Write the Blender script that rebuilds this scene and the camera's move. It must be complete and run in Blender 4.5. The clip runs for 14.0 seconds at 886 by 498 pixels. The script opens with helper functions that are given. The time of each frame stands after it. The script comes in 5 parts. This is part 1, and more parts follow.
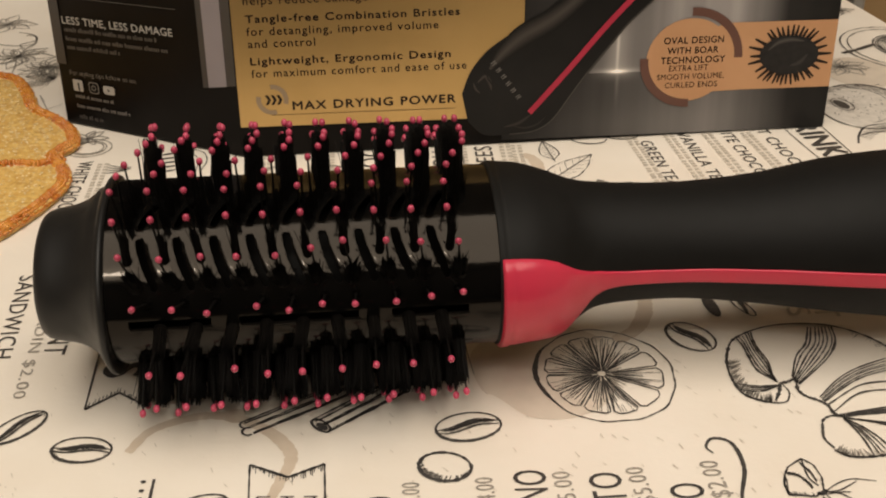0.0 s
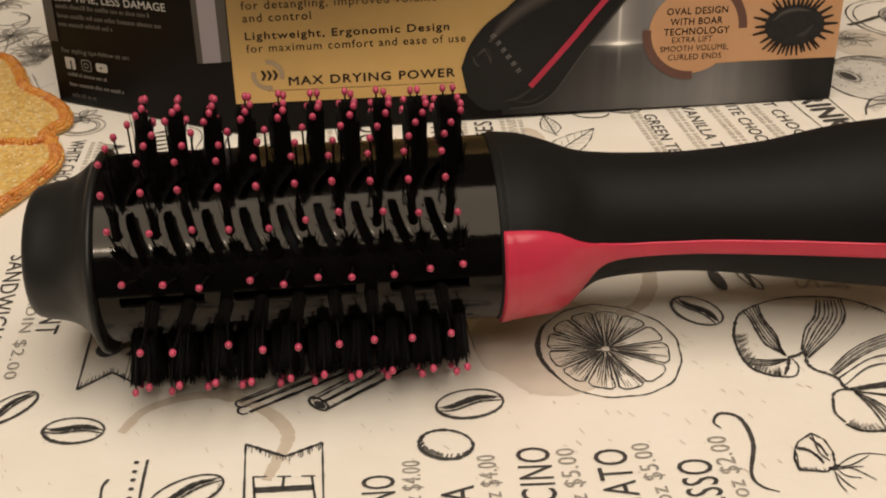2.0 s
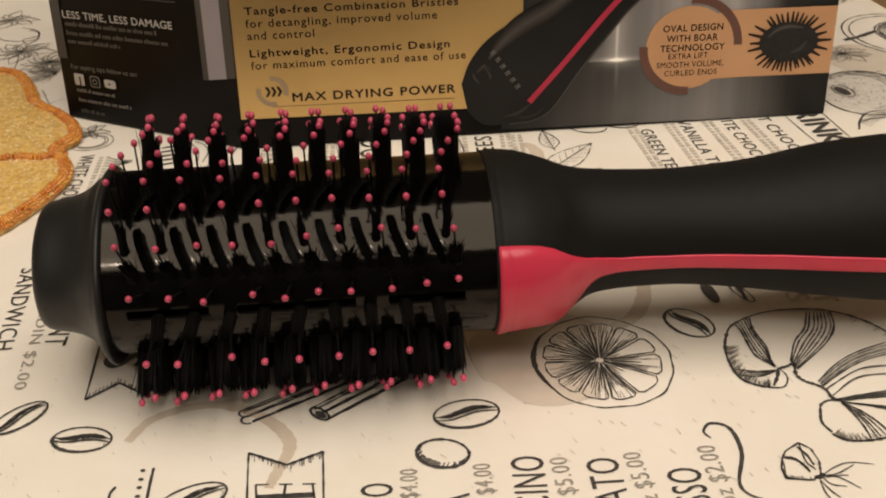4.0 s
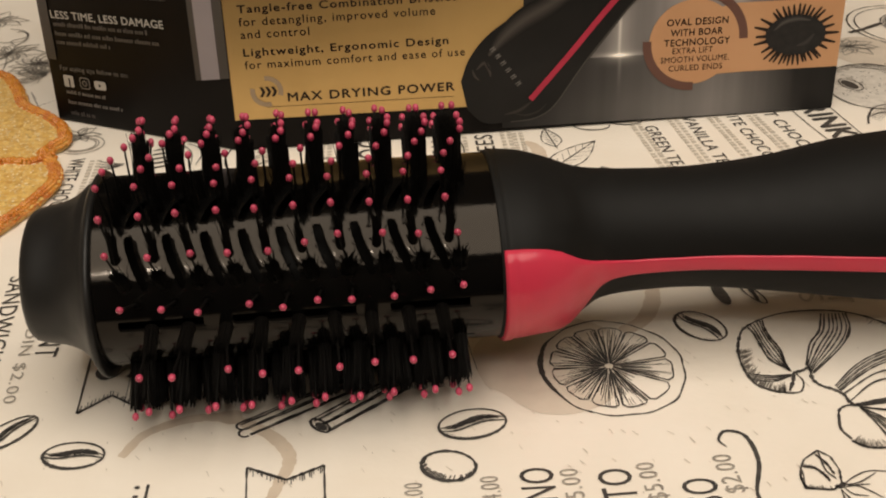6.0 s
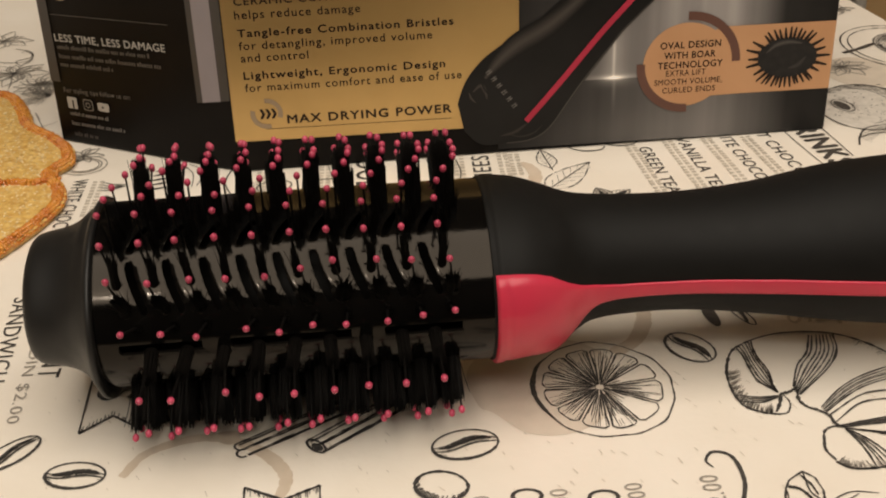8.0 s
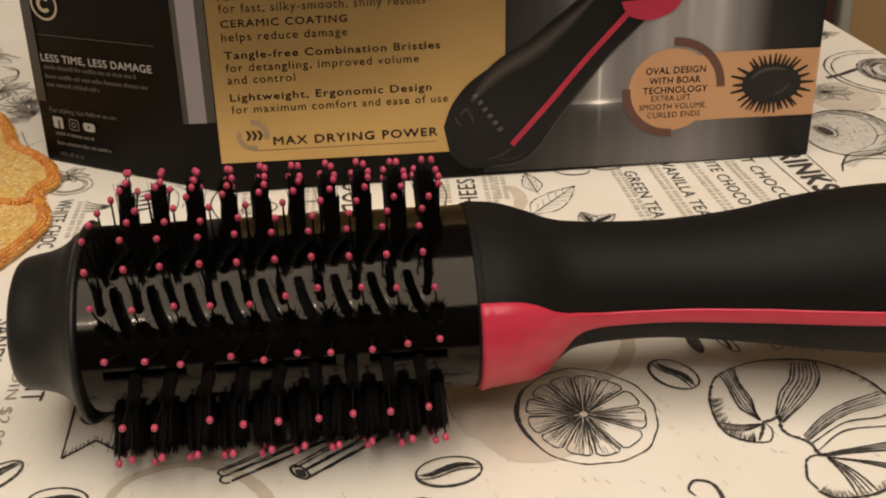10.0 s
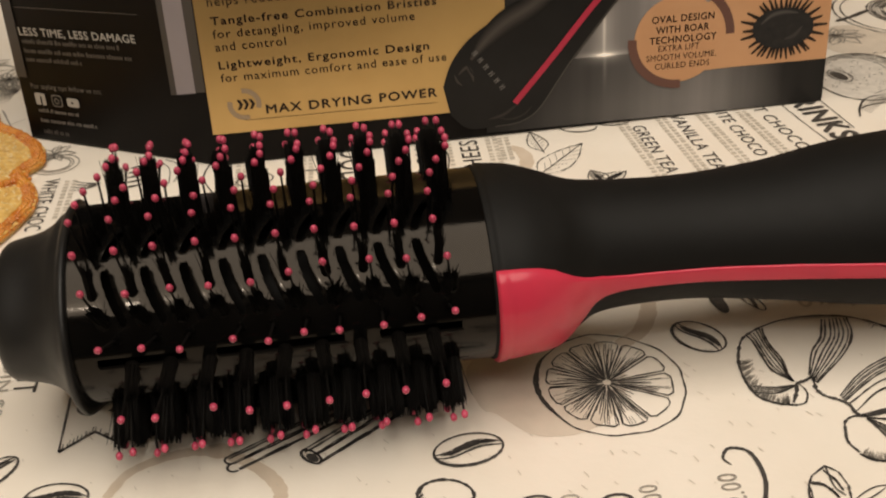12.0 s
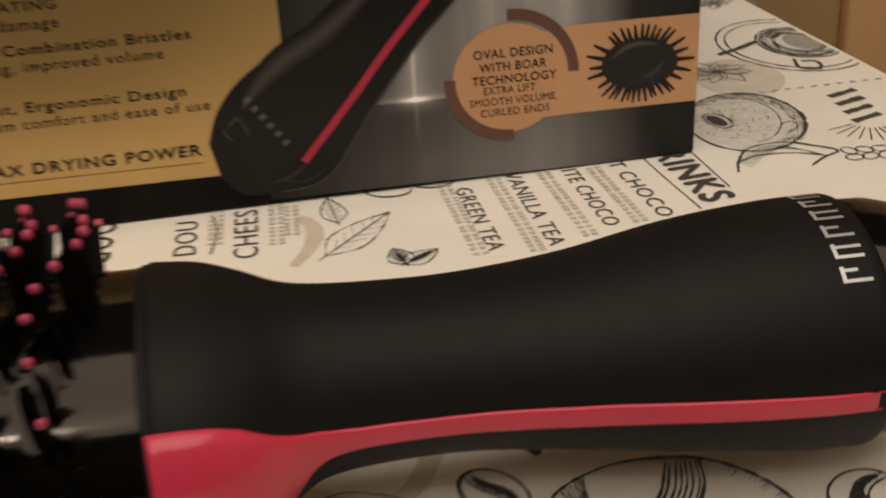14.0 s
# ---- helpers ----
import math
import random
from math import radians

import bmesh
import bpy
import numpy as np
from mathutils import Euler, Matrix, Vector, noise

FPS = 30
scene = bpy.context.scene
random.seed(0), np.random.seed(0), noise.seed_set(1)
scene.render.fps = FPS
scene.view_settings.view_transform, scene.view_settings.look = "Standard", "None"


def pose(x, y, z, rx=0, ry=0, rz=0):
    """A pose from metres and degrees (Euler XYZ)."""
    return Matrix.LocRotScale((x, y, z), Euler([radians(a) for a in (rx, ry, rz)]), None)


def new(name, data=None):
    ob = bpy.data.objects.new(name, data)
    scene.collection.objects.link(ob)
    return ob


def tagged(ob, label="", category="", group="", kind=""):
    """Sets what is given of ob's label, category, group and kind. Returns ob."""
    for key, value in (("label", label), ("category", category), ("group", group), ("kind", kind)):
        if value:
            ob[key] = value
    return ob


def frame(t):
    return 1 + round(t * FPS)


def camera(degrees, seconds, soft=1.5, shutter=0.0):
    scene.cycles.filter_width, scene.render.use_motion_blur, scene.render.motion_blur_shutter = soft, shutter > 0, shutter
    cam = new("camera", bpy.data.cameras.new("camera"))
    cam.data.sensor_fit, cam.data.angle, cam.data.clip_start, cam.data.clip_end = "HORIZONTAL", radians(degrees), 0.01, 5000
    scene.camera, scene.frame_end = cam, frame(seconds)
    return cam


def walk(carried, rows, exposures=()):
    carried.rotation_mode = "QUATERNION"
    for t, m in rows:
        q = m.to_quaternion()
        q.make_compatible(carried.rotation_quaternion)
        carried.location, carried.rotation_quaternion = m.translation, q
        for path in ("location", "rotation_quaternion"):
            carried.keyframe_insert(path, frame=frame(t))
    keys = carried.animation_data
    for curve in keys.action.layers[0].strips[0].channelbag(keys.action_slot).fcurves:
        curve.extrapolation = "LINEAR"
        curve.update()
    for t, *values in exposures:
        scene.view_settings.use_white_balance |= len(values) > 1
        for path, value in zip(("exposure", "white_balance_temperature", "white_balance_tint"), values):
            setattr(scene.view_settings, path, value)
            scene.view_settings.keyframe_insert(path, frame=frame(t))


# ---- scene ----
cam = camera(38.97, 14.0, soft=2.0, shutter=0.5)
# seconds, eye in metres, then heading, pitch and roll in degrees
PATH = [
    (0, 0.00002, 0.00000, 0.24320, 0.001, -28.624, -0.501),
    (0.5, -0.00029, -0.00304, 0.24188, 0.173, -28.442, -0.213),
    (1, -0.00194, 0.00103, 0.23704, -0.122, -28.678, -0.196),
    (1.5, 0.00020, 0.00460, 0.23491, 0.001, -28.951, -0.546),
    (2, 0.00101, 0.00706, 0.23440, 0.148, -29.237, -1.062),
    (2.5, 0.00187, 0.00419, 0.23712, 0.264, -29.190, -1.057),
    (3, 0.00340, 0.00416, 0.23827, 0.392, -29.165, -1.446),
    (3.5, 0.00298, -0.00160, 0.24118, 0.521, -28.874, -1.519),
    (3.7, 0.00440, -0.00269, 0.24203, 0.559, -28.834, -1.230),
    (5.8, 0.00242, 0.01112, 0.23485, 0.333, -29.080, -1.802),
    (6, 0.00210, 0.01162, 0.23672, 0.337, -28.986, -1.799),
    (6.5, 0.00295, 0.01102, 0.23674, 0.527, -29.126, -1.907),
    (7, 0.00297, 0.00958, 0.23666, 0.519, -29.168, -1.977),
    (7.5, 0.00492, 0.00591, 0.24541, 0.582, -28.714, -1.805),
    (9.8, 0.00669, 0.00798, 0.24465, 0.475, -28.392, -2.603),
    (10, 0.00592, 0.00736, 0.24974, -0.226, -27.997, -1.126),
    (10.5, 0.00722, 0.03388, 0.23140, -1.304, -28.791, -1.677),
    (11, 0.01080, 0.04594, 0.23051, -1.818, -29.320, -2.698),
    (11.5, 0.00306, 0.04200, 0.23101, -2.294, -29.886, -1.479),
    (12, 0.00137, 0.02793, 0.23910, -0.419, -29.577, -3.378),
    (12.5, 0.01272, 0.00689, 0.25150, -0.059, -28.002, -3.121),
    (13, 0.02667, 0.02173, 0.24126, -1.251, -27.448, -2.730),
    (13.5, 0.04330, 0.06933, 0.22206, -1.721, -27.037, -3.199),
    (14, 0.06519, 0.13929, 0.19535, -3.335, -28.003, -3.024),
]


def eye_pose(x, y, z, yaw, pitch, roll):
    """A camera pose from its eye, heading to the left, pitch up and lean."""
    turn = Euler((radians(90 + pitch), 0, radians(yaw))).to_matrix().to_4x4()
    return Matrix.Translation((x, y, z)) @ turn @ pose(0, 0, 0, 0, 0, roll)


walk(cam, [(t, eye_pose(x, y, z, a, b, c)) for t, x, y, z, a, b, c in PATH], exposures=[(0, 0.03), (12.5, 0.05), (13, 0.06), (13.5, 0.03), (14, -0.26)])

# ---- light: a broad softly lit ceiling over the table and one warm bulb below it ----
world = bpy.data.worlds.new("room_air")
scene.world = world
world.use_nodes = True
world.node_tree.nodes["Background"].inputs[0].default_value = (1.0, 0.9, 0.78, 1)
world.node_tree.nodes["Background"].inputs[1].default_value = 0.10
scene.view_settings.exposure = 0.0


LAMP = Vector((-0.35, -1.15, 1.74))
data = bpy.data.lights.new("bulb_light", "POINT")
data.energy, data.shadow_soft_size, data.color = 12.0, 0.03, (1.0, 0.93, 0.84)
new("bulb_light", data).location = LAMP
data = bpy.data.lights.new("ceiling_glow", "AREA")
data.shape, data.size, data.size_y = "RECTANGLE", 1.8, 2.5
data.energy, data.color = 57.0, (1.0, 0.895, 0.762)
new("ceiling_glow", data).location = (0.20, -0.58, 1.93)

# ---- materials ----


def mat(name, colour, rough=0.5, metal=0.0, spec=0.5, coat=0.0, vary=0.0, scale=60.0, bump=0.0, bump_scale=400.0, tint=None, random_tint=0.0):
    """A surface with two scales of variation in colour and fine relief."""
    m = bpy.data.materials.new(name)
    m.use_nodes = True
    nt = m.node_tree
    b = nt.nodes["Principled BSDF"]
    b.inputs["Base Color"].default_value = (*colour, 1)
    b.inputs["Roughness"].default_value = rough
    b.inputs["Metallic"].default_value = metal
    b.inputs["Specular IOR Level"].default_value = spec
    b.inputs["Coat Weight"].default_value = coat
    co = nt.nodes.new("ShaderNodeTexCoord")
    if vary:
        n1 = nt.nodes.new("ShaderNodeTexNoise")
        n1.inputs["Scale"].default_value = scale
        n1.inputs["Detail"].default_value = 6
        nt.links.new(co.outputs["Object"], n1.inputs["Vector"])
        ramp = nt.nodes.new("ShaderNodeMapRange")
        ramp.inputs["From Min"].default_value, ramp.inputs["From Max"].default_value = 0.3, 0.7
        nt.links.new(n1.outputs["Fac"], ramp.inputs["Value"])
        mix = nt.nodes.new("ShaderNodeMix")
        mix.data_type = "RGBA"
        other = tint or tuple(c * (1 - vary) for c in colour)
        mix.inputs["A"].default_value = (*colour, 1)
        mix.inputs["B"].default_value = (*other, 1)
        nt.links.new(ramp.outputs["Result"], mix.inputs["Factor"])
        out = mix.outputs["Result"]
        if random_tint:
            info = nt.nodes.new("ShaderNodeObjectInfo")
            hsv = nt.nodes.new("ShaderNodeHueSaturation")
            mr = nt.nodes.new("ShaderNodeMapRange")
            mr.inputs["To Min"].default_value, mr.inputs["To Max"].default_value = 1 - random_tint, 1 + random_tint
            nt.links.new(info.outputs["Random"], mr.inputs["Value"])
            nt.links.new(mr.outputs["Result"], hsv.inputs["Value"])
            nt.links.new(out, hsv.inputs["Color"])
            out = hsv.outputs["Color"]
        nt.links.new(out, b.inputs["Base Color"])
        rr = nt.nodes.new("ShaderNodeMapRange")
        rr.inputs["To Min"].default_value, rr.inputs["To Max"].default_value = max(0.02, rough - 0.06), min(1, rough + 0.08)
        nt.links.new(n1.outputs["Fac"], rr.inputs["Value"])
        nt.links.new(rr.outputs["Result"], b.inputs["Roughness"])
    if bump:
        n2 = nt.nodes.new("ShaderNodeTexNoise")
        n2.inputs["Scale"].default_value = bump_scale
        n2.inputs["Detail"].default_value = 5
        nt.links.new(co.outputs["Object"], n2.inputs["Vector"])
        bp = nt.nodes.new("ShaderNodeBump")
        bp.inputs["Strength"].default_value = bump
        bp.inputs["Distance"].default_value = 0.001
        nt.links.new(n2.outputs["Fac"], bp.inputs["Height"])
        nt.links.new(bp.outputs["Normal"], b.inputs["Normal"])
    return m


CLOTH = mat("printed_oilcloth", (0.87, 0.805, 0.71), 0.42, vary=0.05, scale=24, bump=0.15, bump_scale=260, tint=(0.82, 0.745, 0.64))
INK = mat("black_print", (0.028, 0.026, 0.026), 0.5, vary=0.5, scale=700, tint=(0.075, 0.068, 0.06))
GREY_INK = mat("grey_print", (0.22, 0.195, 0.17), 0.5, vary=0.4, scale=900, tint=(0.44, 0.40, 0.34))
FAINT_INK = mat("faint_print", (0.50, 0.45, 0.38), 0.5, vary=0.3, scale=500, tint=(0.62, 0.56, 0.47))
STAIN = mat("beige_print", (0.60, 0.495, 0.385), 0.45, vary=0.15, scale=120, tint=(0.66, 0.56, 0.45))
BLACK_GLOSS = mat("glossy_black_ceramic", (0.003, 0.0028, 0.0026), 0.09, spec=0.21, vary=0.4, scale=90, bump=0.02, bump_scale=900)
BLACK_GLOSS.node_tree.nodes["Principled BSDF"].inputs["Specular Tint"].default_value = (1.0, 0.87, 0.74, 1)
BLACK_SOFT = mat("soft_touch_black", (0.0048, 0.0044, 0.0039), 0.58, spec=0.18, vary=0.3, scale=240, bump=0.06, bump_scale=2600, tint=(0.0062, 0.0058, 0.0052))
BLACK_CAP = mat("satin_black_plastic", (0.012, 0.0115, 0.011), 0.42, spec=0.32, vary=0.3, scale=160, bump=0.04, bump_scale=1800)
HAIR = mat("black_boar_bristle", (0.0052, 0.0044, 0.0038), 0.5, spec=0.08)
NYLON = mat("smoky_nylon_pin", (0.005, 0.0044, 0.004), 0.5, spec=0.1)
PINK = mat("pink_red_plastic", (0.60, 0.036, 0.070), 0.30, spec=0.3, coat=0.15, vary=0.12, scale=70, bump=0.02, bump_scale=900, tint=(0.52, 0.035, 0.07))
BEAD = mat("pink_nylon_tip", (0.52, 0.065, 0.125), 0.35, vary=0.2, scale=500, tint=(0.42, 0.04, 0.09), random_tint=0.14)
SILVER = mat("silver_print", (0.55, 0.54, 0.52), 0.35, metal=0.5)
CARD_BLACK = mat("black_printed_card", (0.0065, 0.0050, 0.0044), 0.42, spec=0.09, vary=0.3, scale=50, bump=0.02, bump_scale=300)
CARD_DARK = mat("charcoal_printed_card", (0.014, 0.013, 0.013), 0.40, spec=0.2, vary=0.6, scale=300, tint=(0.022, 0.020, 0.019))
GOLD = mat("gold_printed_card", (0.58, 0.385, 0.155), 0.30, metal=0.72, vary=0.12, scale=25, bump=0.02, bump_scale=300, tint=(0.53, 0.35, 0.135))
COPPER = mat("copper_printed_card", (0.60, 0.335, 0.175), 0.42, metal=0.3, vary=0.1, scale=30, tint=(0.56, 0.30, 0.15))
PRINT_RED = mat("printed_red_card", (0.46, 0.035, 0.07), 0.42, spec=0.2, vary=0.15, scale=80)
MAROON = mat("brown_printed_card", (0.12, 0.05, 0.035), 0.42)
PRINT_BROWN = mat("dark_brown_lettering", (0.022, 0.013, 0.008), 0.45, spec=0.2)
PRINT_GREY = mat("grey_lettering", (0.17, 0.16, 0.15), 0.42, vary=0.4, scale=900)
PRINT_DIM = mat("dim_grey_lettering", (0.060, 0.054, 0.050), 0.42)
PRINT_WHITE = mat("white_lettering", (0.40, 0.385, 0.36), 0.42)
LILAC = mat("lilac_grey_card", (0.27, 0.24, 0.26), 0.4, vary=0.1, scale=40)
SLATE = mat("slate_grey_card", (0.045, 0.040, 0.038), 0.4, vary=0.1, scale=40)
TAUPE = mat("taupe_ring_card", (0.30, 0.215, 0.13), 0.42)
SEQUIN = mat("gold_sequin", (0.88, 0.62, 0.21), 0.30, vary=0.6, scale=420, tint=(0.64, 0.35, 0.07), coat=0.3)
SPARK = mat("pale_gold_sequin", (0.95, 0.80, 0.50), 0.2, coat=0.5)
FELT = mat("gold_felt", (0.72, 0.45, 0.14), 0.8, vary=0.3, scale=200, bump=0.3, bump_scale=900)
BEADING = mat("orange_bead_trim", (0.48, 0.13, 0.012), 0.16, vary=0.7, scale=160, tint=(0.68, 0.30, 0.04), coat=0.5, spec=0.6)
WOOD = mat("orange_brown_wood", (0.80, 0.47, 0.23), 0.45, vary=0.2, scale=9, tint=(0.72, 0.41, 0.19))
WOOD_DARK = mat("brown_wood", (0.50, 0.32, 0.15), 0.5, vary=0.2, scale=9, tint=(0.43, 0.27, 0.12))
WALL = mat("warm_cream_wall", (0.62, 0.53, 0.42), 0.8, vary=0.08, scale=3, bump=0.05, bump_scale=80)
FLOOR = mat("brown_floor", (0.055, 0.034, 0.022), 0.5, vary=0.3, scale=6)
# assumed dark brown for an unseen wall, to keep the barrel's reflection dark
DARK_WALL = mat("dark_unseen_wall", (0.05, 0.034, 0.024), 0.6, vary=0.3, scale=5)
WHITE = mat("beige_ceiling", (0.55, 0.51, 0.45), 0.8, vary=0.04, scale=4)
CHROME = mat("pale_grey_metal", (0.42, 0.39, 0.34), 0.4, metal=0.3)
CHAIR_RED = mat("dark_red_fabric", (0.06, 0.018, 0.014), 0.8, vary=0.3, scale=40)


def fade_mat(name, stops, axis, start, end, rough=0.36, glows=()):
    """A printed gradient along one axis of the face, with soft printed spots of light: (x, wide, y, high, strength)."""
    m = bpy.data.materials.new(name)
    m.use_nodes = True
    nt = m.node_tree
    b = nt.nodes["Principled BSDF"]
    b.inputs["Roughness"].default_value = rough
    b.inputs["Specular IOR Level"].default_value = 0.2
    co = nt.nodes.new("ShaderNodeTexCoord")
    sep = nt.nodes.new("ShaderNodeSeparateXYZ")
    mr = nt.nodes.new("ShaderNodeMapRange")
    mr.inputs["From Min"].default_value, mr.inputs["From Max"].default_value = start, end
    ramp = nt.nodes.new("ShaderNodeValToRGB")
    nt.links.new(co.outputs["Object"], sep.inputs[0])
    nt.links.new(sep.outputs[axis], mr.inputs["Value"])
    nt.links.new(mr.outputs["Result"], ramp.inputs["Fac"])
    el = ramp.color_ramp.elements
    while len(el) < len(stops):
        el.new(0.5)
    for e, (at, c) in zip(el, stops):
        e.position, e.color = at, (c, c * 0.93, c * 0.9, 1)
    stretch = nt.nodes.new("ShaderNodeMapping")
    stretch.inputs["Scale"].default_value = (95, 2, 2) if axis == 0 else (60, 60, 60)
    noise = nt.nodes.new("ShaderNodeTexNoise")
    noise.inputs["Scale"].default_value = 1.0
    noise.inputs["Detail"].default_value = 4
    nt.links.new(co.outputs["Object"], stretch.inputs["Vector"])
    nt.links.new(stretch.outputs["Vector"], noise.inputs["Vector"])
    gain = nt.nodes.new("ShaderNodeMapRange")
    gain.inputs["From Min"].default_value, gain.inputs["From Max"].default_value = 0.3, 0.7
    gain.inputs["To Min"].default_value, gain.inputs["To Max"].default_value = 0.82, 1.15
    nt.links.new(noise.outputs["Fac"], gain.inputs["Value"])
    mul = nt.nodes.new("ShaderNodeVectorMath")
    mul.operation = "SCALE"
    nt.links.new(ramp.outputs["Color"], mul.inputs[0])
    nt.links.new(gain.outputs["Result"], mul.inputs["Scale"])
    out = mul.outputs["Vector"]

    def bell(socket, centre, wide):
        """A soft bump round one value."""
        sub, div, sq, ex = (nt.nodes.new("ShaderNodeMath") for _ in range(4))
        sub.operation, div.operation, sq.operation, ex.operation = "SUBTRACT", "DIVIDE", "MULTIPLY", "POWER"
        sub.inputs[1].default_value, div.inputs[1].default_value, ex.inputs[0].default_value = centre, wide, 0.3679
        nt.links.new(socket, sub.inputs[0])
        nt.links.new(sub.outputs[0], div.inputs[0])
        nt.links.new(div.outputs[0], sq.inputs[0])
        nt.links.new(div.outputs[0], sq.inputs[1])
        nt.links.new(sq.outputs[0], ex.inputs[1])
        return ex.outputs[0]

    for gx, wx, gy, wy, power in glows:
        spot = nt.nodes.new("ShaderNodeMath")
        spot.operation = "MULTIPLY"
        nt.links.new(bell(sep.outputs[0], gx, wx), spot.inputs[0])
        nt.links.new(bell(sep.outputs[1], gy, wy), spot.inputs[1])
        tone = nt.nodes.new("ShaderNodeVectorMath")
        tone.operation = "SCALE"
        tone.inputs[0].default_value = (power, power * 0.94, power * 0.86)
        nt.links.new(spot.outputs[0], tone.inputs["Scale"])
        both = nt.nodes.new("ShaderNodeVectorMath")
        nt.links.new(out, both.inputs[0])
        nt.links.new(tone.outputs["Vector"], both.inputs[1])
        out = both.outputs["Vector"]
    nt.links.new(out, b.inputs["Base Color"])
    return m


# ---- helpers for building ----


def part(name, bm, material, parent=None, label="", smooth=True, m=None):
    """Links a bmesh as one mesh object under a thing or a part."""
    me = bpy.data.meshes.new(name)
    bmesh.ops.recalc_face_normals(bm, faces=bm.faces)
    bm.to_mesh(me)
    bm.free()
    return part_of(name, me, material, parent, label, smooth, m)


def part_of(name, me, material, parent=None, label="", smooth=True, m=None):
    if material and not me.materials:
        me.materials.append(material)
    if smooth:
        me.shade_smooth()
    ob = new(name, me)
    if parent:
        ob.parent = parent
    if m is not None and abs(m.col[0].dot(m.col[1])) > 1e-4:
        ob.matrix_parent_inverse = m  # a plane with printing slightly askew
    elif m is not None:
        ob.matrix_basis = m
    if label:
        ob["label"] = label
    return ob


def flat(name, verts, faces, material, parent=None, label="", m=None):
    me = bpy.data.meshes.new(name)
    me.from_pydata(verts, [], faces)
    me.update()
    return part_of(name, me, material, parent, label, False, m)


def box_bm(x0, x1, y0, y1, z0, z1, bevel=0.0, seg=2):
    bm = bmesh.new()
    bmesh.ops.create_cube(bm, size=1)
    for v in bm.verts:
        v.co = ((x0 + x1) / 2 + v.co.x * (x1 - x0), (y0 + y1) / 2 + v.co.y * (y1 - y0), (z0 + z1) / 2 + v.co.z * (z1 - z0))
    if bevel:
        bmesh.ops.bevel(bm, geom=bm.edges[:], offset=bevel, segments=seg, affect="EDGES", profile=0.5)
    return bm


def spline(pts, steps=8, closed=False):
    """A smooth line through points."""
    p = [Vector(q).to_3d() for q in pts]
    n, out = len(p), []
    for i in range(n if closed else n - 1):
        a = p[(i - 1) % n] if closed or i else p[0] * 2 - p[1]
        b, c = p[i], p[(i + 1) % n]
        d = p[(i + 2) % n] if closed or i + 2 < n else c * 2 - b
        for k in range(steps):
            t = k / steps
            out.append(0.5 * (2 * b + (c - a) * t + (2 * a - 5 * b + 4 * c - d) * t * t + (3 * b - a - 3 * c + d) * t ** 3))
    if not closed:
        out.append(p[-1])
    return out


rng = random.Random(7)


def ribbon(bm, line, width, z=0.0, taper=0.0, wobble=0.25, closed=False):
    """A flat pen stroke of the given width along a line."""
    n = len(line)
    rows = []
    for i, q in enumerate(line):
        a = line[(i - 1) % n] if closed or i else q
        b = line[(i + 1) % n] if closed or i + 1 < n else q
        d = b - a
        d = Vector((-d.y, d.x, 0)).normalized() if d.length > 1e-9 else Vector((0, 1, 0))
        f = i / max(1, n - 1)
        k = width / 2 * (1 + wobble * (rng.random() - 0.5) * 2) * (1 - taper * abs(2 * f - 1) ** 2)
        rows.append((bm.verts.new((q.x + d.x * k, q.y + d.y * k, z)), bm.verts.new((q.x - d.x * k, q.y - d.y * k, z))))
    for i in range(n if closed else n - 1):
        (a, b), (c, d) = rows[i], rows[(i + 1) % n]
        bm.faces.new((a, b, d, c))


def fill(bm, line, z=0.0):
    bm.faces.new([bm.verts.new((q.x, q.y, z)) for q in line])


def oval(cx, cy, rx, ry, turn=0.0, n=40, a0=0.0, a1=360.0):
    c, s = math.cos(radians(turn)), math.sin(radians(turn))
    out = []
    for i in range(n + (a1 - a0 < 360)):
        a = radians(a0 + (a1 - a0) * i / n)
        x, y = rx * math.cos(a), ry * math.sin(a)
        out.append(Vector((cx + x * c - y * s, cy + x * s + y * c, 0)))
    return out


def letters(text, bold=0.0, track=1.0):
    """The outline of a word in the built-in font as a flat mesh."""
    cu = bpy.data.curves.new("word", "FONT")
    cu.body, cu.resolution_u, cu.space_character = text, 3, track
    ob = bpy.data.objects.new("word", cu)
    scene.collection.objects.link(ob)
    bpy.context.view_layer.update()
    me = bpy.data.meshes.new_from_object(ob.evaluated_get(bpy.context.evaluated_depsgraph_get()))
    bpy.data.objects.remove(ob)
    bpy.data.curves.remove(cu)
    if bold > 0:
        pts = [(v.co.x, v.co.y) for v in me.vertices]
        polys = [tuple(p.vertices) for p in me.polygons]
        heavy = bpy.data.meshes.new("word")
        verts, faces = [], []
        for dx, dy, dz in ((-bold, 0, 0), (bold, 0, 1), (0, -bold, 2), (0, bold, 3)):
            faces += [tuple(len(verts) + k for k in f) for f in polys]
            verts += [(x + dx, y + dy, dz) for x, y in pts]
        heavy.from_pydata(verts, [], faces)
        return heavy
    return me


def word(name, text, start, length, height, turn, material, parent, m=None, z=0.0, bold=0.0, track=1.0, label=""):
    """A word whose base line starts at a place, fitted to its length and letter height. m: the plane that it lies in."""
    me = letters(text, bold, track)
    xs = [v.co.x for v in me.vertices]
    ys = [v.co.y for v in me.vertices]
    x0, x1, y1 = min(xs), max(xs), max(ys)
    c, s = math.cos(radians(turn)), math.sin(radians(turn))
    for v in me.vertices:
        x, y = (v.co.x - x0) / (x1 - x0) * length, v.co.y / y1 * height
        v.co = (start[0] + x * c - y * s, start[1] + x * s + y * c, z + v.co.z * 0.00001)
    return part_of(name, me, material, parent, label, False, m)

